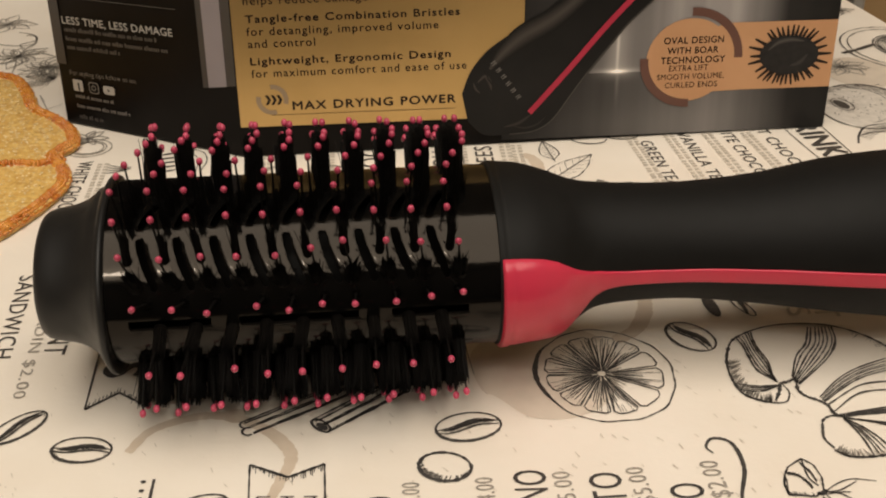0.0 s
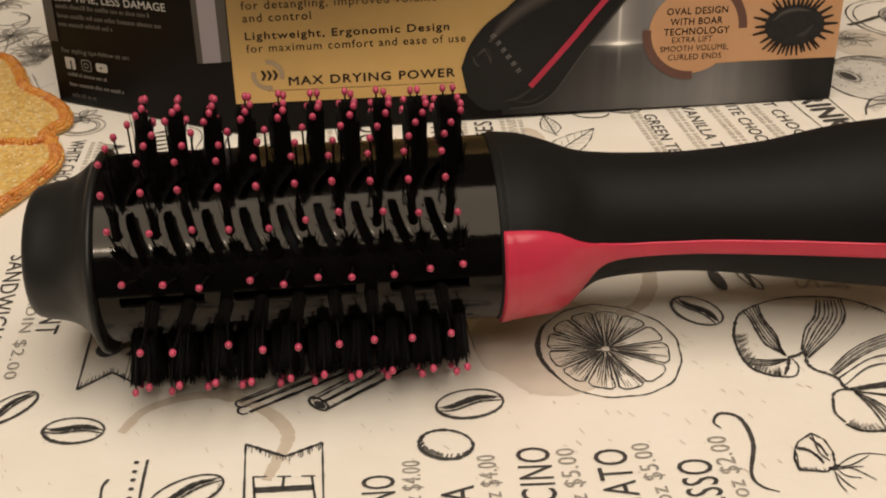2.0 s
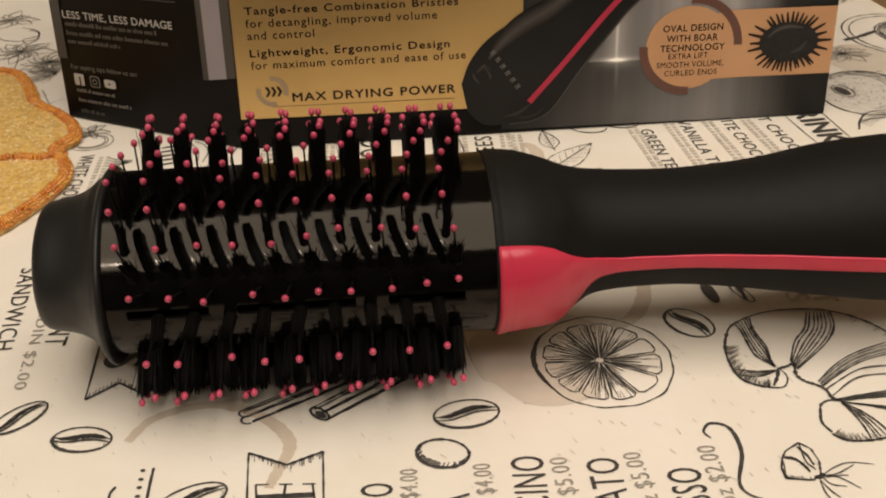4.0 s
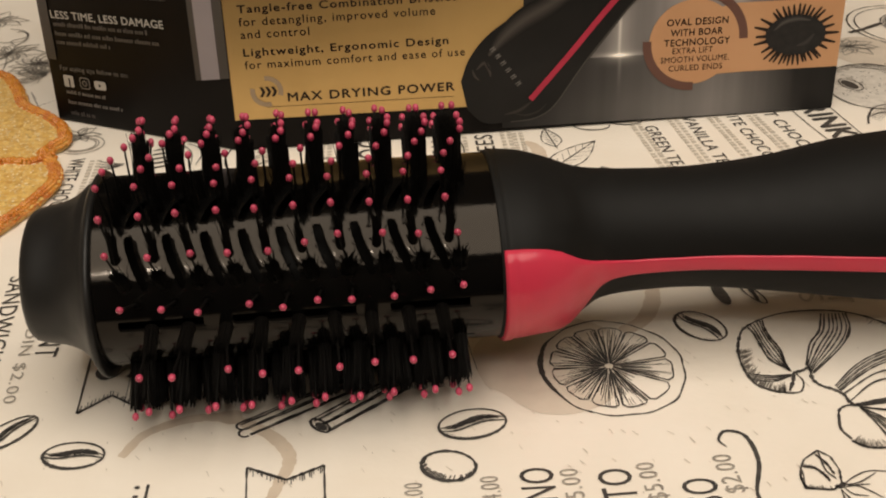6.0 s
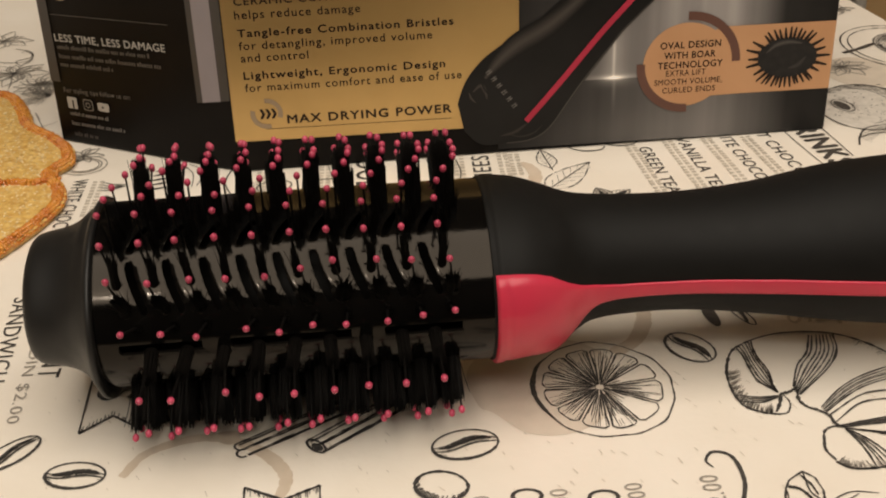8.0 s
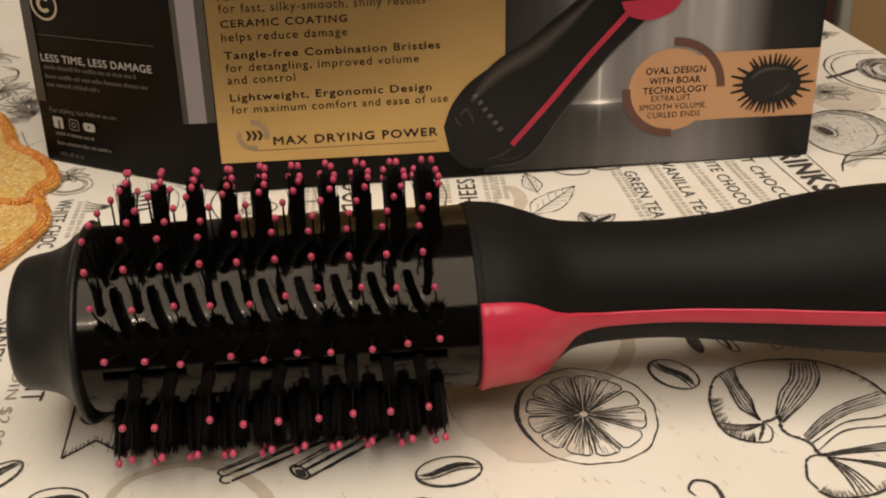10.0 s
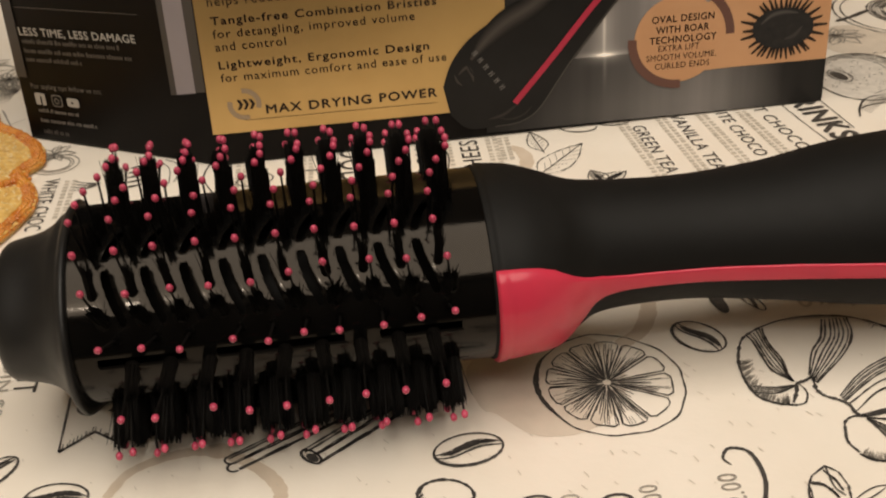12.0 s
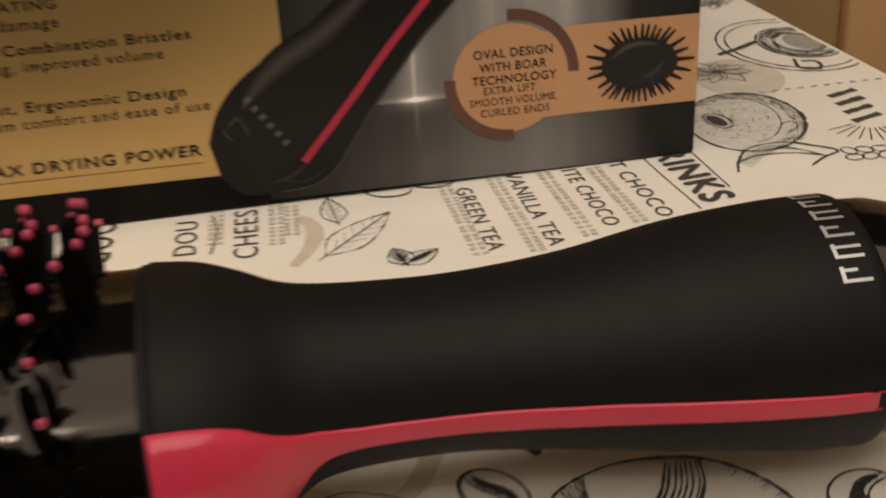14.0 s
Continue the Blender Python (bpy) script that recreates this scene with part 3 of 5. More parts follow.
for row, (v, w, u0) in enumerate(ROWS):
    al = root_angle(row, v, w)
    base = Vector((0, BA * math.cos(al), BB * math.sin(al)))
    long = (Vector((0, v, w)) / 1000 - base).length
    bm = bmesh.new()
    tube(bm, Vector((0, 0, -0.001)), Vector((0, 0, long)), 0.00045, 0.00032, 6)
    pin_me = mesh_of(bm, NYLON, "pin")
    along, up = BENT.get(row, ((0,) * 10, (0,) * 10))
    pitch = ROW_PITCH.get(row, 10.9)
    tuft_al = al + (0.0 if row < 4 or row == 14 else 0.06)
    norm = Vector((0, math.cos(tuft_al) / BA, math.sin(tuft_al) / BB)).normalized()
    pin_way = (Vector((0, v, w)) / 1000 - base).normalized()
    tuft_way = (norm * (0.3 if row < 4 else 1.0) + pin_way).normalized()
    kind_ = LOW_TUFTS if row == 0 or row > 15 else STUB_TUFTS if row in (1, 14) else CLUMP_TUFTS if row == 2 else SHORT_TUFTS if row in (4, 5, 6) else MID_TUFTS if row == 3 else TALL_TUFTS
    for i in range(COLS - 1 if row == 0 else COLS):
        u = (u0 - pitch * i) / 1000
        loose = 0.0002 if row in BENT else 0.00045
        tip = Vector((u + along[i] / 1000 + jit.uniform(-loose, loose), v / 1000, (w + up[i] + (RISE * i if 3 < row < 12 else 0)) / 1000 + jit.uniform(-loose, loose)))
        back = {1: 0.0006 + along[i] / 1000, 2: 0.0018, 3: 0.0016}.get(row, 0.0)
        root = Vector((u + back + jit.uniform(-0.0004, 0.0004), base.y, base.z))
        turn = (tip - root).to_track_quat("Z", "Y").to_matrix().to_4x4()
        pin = part_of("pin", pin_me, None, brush, "", False, Matrix.Translation(root) @ turn)
        part_of("tip", BEAD_ME, None, pin, "", False, Matrix.Translation((0, 0, (tip - root).length)))
        # the tall tufts on top stand in ranks that fan out towards the cap; below, a second tuft fills each gap
        tu = (-13.4 - 10.6 * i - 0.018 * i * (v - 12)) / 1000 if 6 < row < 16 else u + back + (0.0028 if row in (4, 5, 6) else 0.0)
        for step in (0, 0.5) if 16 < row < 23 and i < COLS - 1 else (0,):
            d = (tuft_way + Vector((jit.uniform(-0.07, 0.07), jit.uniform(-0.04, 0.04), jit.uniform(-0.04, 0.04)))).normalized()
            m = Matrix.Translation((tu - step * 0.0109 + jit.uniform(-0.0004, 0.0004), BA * math.cos(tuft_al), BB * math.sin(tuft_al))) @ d.to_track_quat("Z", "Y").to_matrix().to_4x4() @ Matrix.Rotation(jit.uniform(0, 6), 4, "Z")
            part_of("tuft", kind_[jit.randrange(4)], None, brush, "", False, m)

# ---- printing on the carton ----
LINES = [
    ("TECHNOLOGY", "IONIC TECHNOLOGY", 0.0224, 0.0892, 0.066, 0.0034, True), ("line", "for fast, silky-smooth, shiny results", 0.0224, 0.0836, 0.0905, 0.0040, False),
    ("line", "CERAMIC COATING", 0.0227, 0.0770, 0.0553, 0.0034, True), ("line", "helps reduce damage", 0.0225, 0.0707, 0.0552, 0.0038, False),
    ("line", "Tangle-free Combination Bristles", 0.0229, 0.0624, 0.0962, 0.0036, True), ("line", "for detangling, improved volume", 0.0230, 0.0564, 0.0863, 0.0038, False),
    ("line", "and control", 0.0233, 0.0506, 0.0300, 0.0038, False), ("line", "Lightweight, Ergonomic Design", 0.0236, 0.0424, 0.0912, 0.0036, True),
    ("line", "for maximum comfort and ease of use", 0.0237, 0.0364, 0.0985, 0.0038, False), ("line", "MAX DRYING POWER", 0.0412, 0.0200, 0.0760, 0.0042, True),
]
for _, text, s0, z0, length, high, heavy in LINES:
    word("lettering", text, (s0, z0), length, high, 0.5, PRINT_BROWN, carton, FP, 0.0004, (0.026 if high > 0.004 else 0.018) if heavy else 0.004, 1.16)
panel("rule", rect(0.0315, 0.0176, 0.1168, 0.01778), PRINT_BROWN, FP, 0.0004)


def arc_band(name, cx, cy, r0, r1, a0, a1, material, plane, lift):
    n = 24
    pts = [(cx + r * math.cos(radians(a0 + (a1 - a0) * k / n)), cy + r * math.sin(radians(a0 + (a1 - a0) * k / n)), lift) for r in (r0, r1) for k in range(n + 1)]
    return flat(name, pts, [(k, k + 1, n + 2 + k, n + 1 + k) for k in range(n)], material, carton, "", plane)


arc_band("ring_mark", 0.0322, 0.0253, 0.0052, 0.0074, -20, 95, TAUPE, FP, 0.0004)
arc_band("ring_mark", 0.0322, 0.0253, 0.0052, 0.0074, 165, 285, TAUPE, FP, 0.0004)
for k in range(3):
    x = 0.0290 + 0.0026 * k
    panel("chevron", [(x, 0.0228), (x + 0.0013, 0.0228), (x + 0.0026, 0.0252), (x + 0.0013, 0.0276), (x, 0.0276), (x + 0.0012, 0.0252)], PRINT_BROWN, FP, 0.0005)

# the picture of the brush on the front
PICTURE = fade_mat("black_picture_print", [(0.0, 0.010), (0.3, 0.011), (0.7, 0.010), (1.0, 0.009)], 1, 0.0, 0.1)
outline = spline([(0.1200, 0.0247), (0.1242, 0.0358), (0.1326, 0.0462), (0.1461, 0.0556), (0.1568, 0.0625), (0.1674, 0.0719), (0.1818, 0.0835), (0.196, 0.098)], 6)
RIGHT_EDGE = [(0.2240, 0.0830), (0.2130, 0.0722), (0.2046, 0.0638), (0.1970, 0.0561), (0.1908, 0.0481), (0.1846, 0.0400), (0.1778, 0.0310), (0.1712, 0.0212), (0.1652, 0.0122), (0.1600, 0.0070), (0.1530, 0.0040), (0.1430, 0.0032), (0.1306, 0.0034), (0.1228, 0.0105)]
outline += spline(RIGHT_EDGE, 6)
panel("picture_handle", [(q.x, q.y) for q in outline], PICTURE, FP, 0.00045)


def shades(name, dark, light, count):
    """Steps of print tone from dark to light."""
    return [mat(name, tuple(a + (b - a) * ((k + 1) / count) ** 1.6 for a, b in zip(dark, light)), 0.42, spec=0.2) for k in range(count)]


def glow_line(name, pts, wide, tones, lift, taper=0.8):
    """A soft printed streak: ever narrower and paler strokes, one over the other."""
    line = spline(pts, 10)
    for k, tone in enumerate(tones):
        bm = bmesh.new()
        ribbon(bm, line, wide * (1 - k / len(tones)) ** 0.9, lift + 0.00001 * k, taper=taper, wobble=0.0)
        part(name, bm, tone, carton, smooth=False, m=FP)


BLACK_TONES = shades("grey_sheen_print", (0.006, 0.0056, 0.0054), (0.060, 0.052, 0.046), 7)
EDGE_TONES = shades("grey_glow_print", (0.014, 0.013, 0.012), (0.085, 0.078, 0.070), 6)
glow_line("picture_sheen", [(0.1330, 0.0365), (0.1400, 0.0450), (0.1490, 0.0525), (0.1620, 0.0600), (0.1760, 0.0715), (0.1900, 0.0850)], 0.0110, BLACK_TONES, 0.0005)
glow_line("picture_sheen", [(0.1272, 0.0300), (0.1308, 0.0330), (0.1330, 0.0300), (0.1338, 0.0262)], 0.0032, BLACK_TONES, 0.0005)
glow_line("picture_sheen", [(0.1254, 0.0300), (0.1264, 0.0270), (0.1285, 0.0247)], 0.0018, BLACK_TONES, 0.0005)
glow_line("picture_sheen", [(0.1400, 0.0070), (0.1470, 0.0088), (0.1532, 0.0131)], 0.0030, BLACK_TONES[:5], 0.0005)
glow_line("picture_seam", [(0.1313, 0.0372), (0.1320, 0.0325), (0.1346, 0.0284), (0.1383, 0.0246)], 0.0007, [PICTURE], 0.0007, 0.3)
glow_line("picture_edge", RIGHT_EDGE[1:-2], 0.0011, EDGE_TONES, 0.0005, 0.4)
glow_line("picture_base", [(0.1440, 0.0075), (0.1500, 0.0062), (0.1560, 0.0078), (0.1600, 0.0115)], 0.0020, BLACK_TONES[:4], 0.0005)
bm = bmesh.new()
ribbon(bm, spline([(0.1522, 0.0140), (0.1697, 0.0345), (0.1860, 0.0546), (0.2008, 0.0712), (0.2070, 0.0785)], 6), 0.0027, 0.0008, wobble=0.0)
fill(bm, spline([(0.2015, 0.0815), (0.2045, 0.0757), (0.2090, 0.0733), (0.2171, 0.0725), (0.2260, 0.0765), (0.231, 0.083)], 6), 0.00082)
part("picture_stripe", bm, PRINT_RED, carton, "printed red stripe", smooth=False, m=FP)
for k in range(6):
    f = k / 5
    x, y = 0.1343 + 0.0118 * f, 0.0402 - 0.0172 * f
    c, s = math.cos(radians(-54)), math.sin(radians(-54))
    for a0, a1, b0, b1 in ((0, 0.0005, -0.0013, 0.0013), (0.0011, 0.0016, -0.0013, 0.0013), (0.0005, 0.0011, 0.0002, 0.0006)):
        panel("maker_mark", [(x + a * c - b * s, y + a * s + b * c) for a, b in ((a0, b0), (a1, b0), (a1, b1), (a0, b1))], PRINT_GREY, FP, 0.0009)

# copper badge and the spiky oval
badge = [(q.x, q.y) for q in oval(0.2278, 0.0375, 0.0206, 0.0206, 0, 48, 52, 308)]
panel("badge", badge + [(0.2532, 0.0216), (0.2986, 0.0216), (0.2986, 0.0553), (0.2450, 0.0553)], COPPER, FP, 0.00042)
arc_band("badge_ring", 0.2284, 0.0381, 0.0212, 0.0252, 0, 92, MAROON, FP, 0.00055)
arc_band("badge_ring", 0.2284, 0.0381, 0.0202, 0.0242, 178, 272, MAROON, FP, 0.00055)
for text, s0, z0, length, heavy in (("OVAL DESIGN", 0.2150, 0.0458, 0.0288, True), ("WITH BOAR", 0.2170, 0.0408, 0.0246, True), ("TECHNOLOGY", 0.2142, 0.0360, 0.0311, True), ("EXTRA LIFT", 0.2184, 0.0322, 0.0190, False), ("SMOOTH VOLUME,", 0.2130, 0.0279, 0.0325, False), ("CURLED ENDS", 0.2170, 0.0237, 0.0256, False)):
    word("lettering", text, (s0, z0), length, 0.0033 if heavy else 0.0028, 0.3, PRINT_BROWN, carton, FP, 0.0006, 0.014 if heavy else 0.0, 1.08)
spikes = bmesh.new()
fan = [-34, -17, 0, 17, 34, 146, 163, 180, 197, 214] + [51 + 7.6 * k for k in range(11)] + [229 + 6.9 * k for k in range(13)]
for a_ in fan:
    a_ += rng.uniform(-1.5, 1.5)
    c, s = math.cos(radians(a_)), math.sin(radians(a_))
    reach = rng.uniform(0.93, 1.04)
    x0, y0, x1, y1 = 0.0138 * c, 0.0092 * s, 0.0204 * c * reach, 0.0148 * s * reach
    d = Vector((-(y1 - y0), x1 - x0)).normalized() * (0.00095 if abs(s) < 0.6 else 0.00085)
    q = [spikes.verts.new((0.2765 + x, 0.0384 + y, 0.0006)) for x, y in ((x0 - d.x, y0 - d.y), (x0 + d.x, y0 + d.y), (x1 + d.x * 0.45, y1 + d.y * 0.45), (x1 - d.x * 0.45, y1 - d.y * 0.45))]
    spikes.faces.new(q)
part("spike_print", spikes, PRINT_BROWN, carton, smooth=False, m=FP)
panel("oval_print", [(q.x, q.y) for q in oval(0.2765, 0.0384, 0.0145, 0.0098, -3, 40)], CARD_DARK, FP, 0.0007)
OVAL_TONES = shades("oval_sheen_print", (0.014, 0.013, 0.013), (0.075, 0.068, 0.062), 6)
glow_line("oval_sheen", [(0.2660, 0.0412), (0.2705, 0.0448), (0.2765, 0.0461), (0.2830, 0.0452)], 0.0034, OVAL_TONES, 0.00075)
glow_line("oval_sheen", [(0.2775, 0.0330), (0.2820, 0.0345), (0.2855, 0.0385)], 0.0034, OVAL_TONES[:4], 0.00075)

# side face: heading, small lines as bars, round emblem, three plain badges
word("lettering", "LESS TIME, LESS DAMAGE", (-0.0770, 0.0530), 0.0640, 0.0037, 1.9, PRINT_WHITE, carton, SP, 0.0004, 0.014, 1.04)
bar_no = random.Random(5)


def text_bars(x0, x1, z0, high, material, tilt=0.033):
    """A line of tiny print that cannot be read: rows of letter-sized bars in words."""
    bm = bmesh.new()
    x = x0
    while x < x1 - high * 0.5:
        for k in range(bar_no.randint(2, 8)):
            w_ = high * bar_no.uniform(0.40, 0.75)
            if x + w_ > x1:
                break
            y, tall = z0 + (x - x0) * tilt, high * (1.4 if bar_no.random() < 0.25 else 1.0)
            bm.faces.new([bm.verts.new((p, q, 0.0004)) for p, q in ((x, y), (x + w_, y), (x + w_, y + tall), (x, y + tall))])
            x += w_ + high * 0.20
        x += high * 0.5
    part("small_print", bm, material, carton, smooth=False, m=SP)


for x1, z0 in ((-0.0224, 0.0492), (-0.0165, 0.0446), (-0.0450, 0.0404)):
    text_bars(-0.0763, x1, z0, 0.0016, PRINT_DIM)
panel("rule", [(-0.0770, 0.0660), (-0.0100, 0.0682), (-0.0100, 0.0684), (-0.0770, 0.0662)], PRINT_GREY, SP, 0.0004)
word("lettering", "For styling tips follow us on:", (-0.0771, 0.0272), 0.0398, 0.0024, 1.9, PRINT_GREY, carton, SP, 0.0004, 0.004, 1.05)


def badge_mark(x0, x1, z0, z1, material, lift, power=0.4):
    """A plain rounded square."""
    cx, cz, a_, b_ = (x0 + x1) / 2, (z0 + z1) / 2, (x1 - x0) / 2, (z1 - z0) / 2
    turns = [2 * math.pi * k / 32 for k in range(32)]
    panel("badge_mark", [(cx + a_ * math.copysign(abs(math.cos(t)) ** power, math.cos(t)), cz + b_ * math.copysign(abs(math.sin(t)) ** power, math.sin(t))) for t in turns], material, SP, lift)


badge_mark(-0.0762, -0.0703, 0.0190, 0.0250, PRINT_WHITE, 0.0004, 0.2)
badge_mark(-0.0731, -0.0722, 0.0190, 0.0236, CARD_BLACK, 0.0006, 0.3)
badge_mark(-0.0667, -0.0606, 0.0191, 0.0251, PRINT_GREY, 0.0004, 0.45)
badge_mark(-0.0661, -0.0612, 0.0197, 0.0245, CARD_BLACK, 0.0005, 0.45)
arc_band("badge_mark", -0.06365, 0.0221, 0.0009, 0.0015, 0, 360, PRINT_GREY, SP, 0.0006)
badge_mark(-0.0580, -0.0512, 0.0200, 0.0244, PRINT_WHITE, 0.0004, 0.4)
panel("badge_mark", [(-0.0553, 0.0214), (-0.0538, 0.0222), (-0.0553, 0.0230)], CARD_BLACK, SP, 0.0006)
text_bars(-0.0757, -0.0519, 0.0155, 0.0014, PRINT_GREY, 0.0)
text_bars(-0.0757, -0.0428, 0.0103, 0.0015, PRINT_GREY, 0.01)
text_bars(-0.0752, -0.0608, 0.0046, 0.0017, PRINT_DIM, 0.0)
PALE_GOLD = mat("pale_gold_print", (0.42, 0.36, 0.25), 0.4)
arc_band("emblem", -0.0700, 0.0812, 0.0066, 0.0078, 0, 360, PALE_GOLD, SP, 0.0004)
arc_band("emblem", -0.0700, 0.0812, 0.0022, 0.0040, 40, 320, PALE_GOLD, SP, 0.0004)
panel("edge_strip", rect(-0.0842, 0.0320, -0.0785, BOX_H - 0.01), SLATE, SP, 0.0002)

# ---- drawings printed on the cloth ----
INK_Z = 0.00035


def motif(name, build, material=INK, z=INK_Z, label=""):
    bm = bmesh.new()
    build(bm, z)
    bmesh.ops.bisect_plane(bm, geom=bm.verts[:] + bm.edges[:] + bm.faces[:], plane_co=TABLE @ Vector((-0.002, 0, 0)), plane_no=TABLE.to_3x3().col[0], clear_outer=True)
    return part(name, bm, material, cloth, label, smooth=False)


def bean(cx, cy, half, wide, turn, dark=0.5):
    """A coffee bean: an outline, a wavy cleft and a little shading."""
    c, s = math.cos(radians(turn)), math.sin(radians(turn))

    def at(x, y):
        return Vector((cx + x * c - y * s, cy + x * s + y * c, 0))

    def build(bm, z):
        edge = oval(cx, cy, half, wide, turn, 56)
        for k in range(56):
            ribbon(bm, [edge[k], edge[(k + 1) % 56]], 0.0007 + 0.0006 * max(0, math.sin(2 * math.pi * k / 56 + 3.6)), z, wobble=0.3)
        xs = [-0.96 + 1.92 * k / 30 for k in range(31)]
        upper = [at(half * x, wide * (0.16 * math.sin(3.1 * x + 0.5) + 0.12 + 0.20 * (1 - x * x))) for x in xs]
        lower = [at(half * x, wide * (0.16 * math.sin(3.1 * x + 0.5) - 0.06 - 0.10 * (1 - x * x))) for x in xs]
        ribbon(bm, upper, 0.0006, z + 0.00002, taper=0.3, wobble=0.4)
        ribbon(bm, lower, 0.0008, z + 0.00002, taper=0.4, wobble=0.4)
        # the dark side of the cleft: a heavy wavering stroke with ragged ends, leaving a pale seam
        heavy = [p.lerp(q, 0.36) for p, q in zip(upper, lower)]
        ribbon(bm, heavy[2:-2], wide * 0.26 * (0.6 + dark), z + 0.00003, taper=0.92, wobble=0.4)
        for k in range(30):
            m_ = rng.randrange(3, 26)
            a_ = upper[m_].lerp(lower[m_], rng.uniform(0.1, 0.8))
            b_ = upper[m_ + 3].lerp(lower[m_ + 3], rng.uniform(0.1, 0.8))
            ribbon(bm, [a_, b_], 0.00028, z + 0.00003, taper=0.5)
        # hatching inside the rim
        for k in range(26):
            p = edge[int(rng.uniform(30, 54))]
            ribbon(bm, [p, p.lerp(Vector((cx, cy, 0)), rng.uniform(0.06, 0.16))], 0.00032, z, taper=0.4)

    motif("bean_print", build)


bean(0.0884, 0.3781, 0.0104, 0.0072, -56, 0.85)
bean(0.0077, 0.3259, 0.0107, 0.0073, 14)
bean(-0.1141, 0.3155, 0.0095, 0.0063, -5, 0.7)
bean(-0.1375, 0.3275, 0.0105, 0.0052, 52)
bean(-0.0742, 0.2853, 0.0112, 0.0062, 34)
bean(0.1755, 0.3655, 0.0100, 0.0082, 42, 0.9)


def half_shell(bm, z):
    cx, cy, turn = 0.0000, 0.3056, -18
    ribbon(bm, oval(cx, cy, 0.0083, 0.0069, turn, 44), 0.0009, z, closed=True, wobble=0.5)
    inner = oval(cx + 0.0006, cy + 0.0012, 0.0074, 0.0052, turn, 40, 175, 365)
    outer = oval(cx, cy, 0.0082, 0.0068, turn, 40, 175, 365)
    for k in range(0, 40):
        if rng.random() < 0.8:
            ribbon(bm, [inner[k] + (outer[k] - inner[k]) * rng.uniform(0, 0.3), outer[k]], 0.00042, z)
    ribbon(bm, outer, 0.0013, z + 0.00002, taper=0.4, wobble=0.4)


motif("nut_print", half_shell)


def lemon(bm, z):
    """A citrus slice: an uneven peel, rounded segments and fine rays."""
    cx, cy = 0.0546, 0.3552

    def at(a_, f):
        x, y = 0.0200 * f * math.cos(radians(a_)), 0.0232 * f * math.sin(radians(a_))
        c, s = math.cos(radians(8)), math.sin(radians(8))
        return Vector((cx - 0.0008 * (1 - f) + x * c - y * s, cy + x * s + y * c, 0))

    peel = [at(4 * k, 1.19 + 0.016 * math.sin(k * 0.35) + 0.010 * math.sin(k * 0.9 + 1)) for k in range(90)]
    ribbon(bm, peel, 0.00052, z, closed=True, wobble=0.5)
    ribbon(bm, [at(135 + 3 * k, 1.165 + 0.008 * math.sin(k * 0.5)) for k in range(28)], 0.0017, z + 0.00002, taper=0.85)
    cuts = [3, 31, 60, 88, 116, 145, 173, 203, 232, 262, 291, 327, 363]
    for a0, a1 in zip(cuts, cuts[1:]):
        g, w_ = 1.6, a1 - a0
        side0 = [at(a0 + g + 2.0 * (1 - f), f) for f in (0.07, 0.3, 0.5, 0.7, 0.86, 0.94)]
        rim = [at(a0 + g + w_ * 0.14, 0.995)] + [at(a0 + w_ * f, 1.0 + 0.008 * math.sin(a0 + 9 * f)) for f in (0.3, 0.5, 0.7)] + [at(a1 - g - w_ * 0.14, 0.995)]
        side1 = [at(a1 - g - 2.0 * (1 - f), f) for f in (0.94, 0.86, 0.7, 0.5, 0.3, 0.07)]
        ribbon(bm, side0 + rim + side1, 0.0005, z + 0.00002, wobble=0.5)
        open_one = a0 in (3, 291)
        for q in range(3 if open_one else 7):
            a_ = a0 + g + (w_ - 2 * g) * (q + rng.uniform(0.2, 0.8)) / (3 if open_one else 7)
            f0, f1 = rng.uniform(0.05, 0.2), rng.uniform(0.35, 0.6) if open_one else rng.uniform(0.66, 0.98)
            ribbon(bm, [at(a_ + rng.uniform(-1, 1), f0 + (f1 - f0) * k / 4) for k in range(5)], 0.00042, z, taper=0.5)
        for q in range(0 if open_one else 4):
            a_ = a0 + g + (w_ - 2 * g) * rng.random()
            ribbon(bm, [at(a_, 0.97), at(a_, rng.uniform(0.55, 0.85))], 0.00030, z, taper=0.4)


motif("citrus_print", lemon)


CROISSANT_EDGE = spline([(0.1104, 0.3372), (0.1050, 0.3385), (0.0992, 0.3436), (0.0975, 0.3560), (0.0995, 0.3680), (0.1048, 0.3775), (0.1202, 0.3853), (0.1399, 0.3846), (0.1543, 0.3734), (0.1603, 0.3560), (0.1574, 0.3362), (0.1502, 0.3199), (0.1395, 0.3105), (0.1270, 0.3085), (0.1215, 0.3120)], 10)


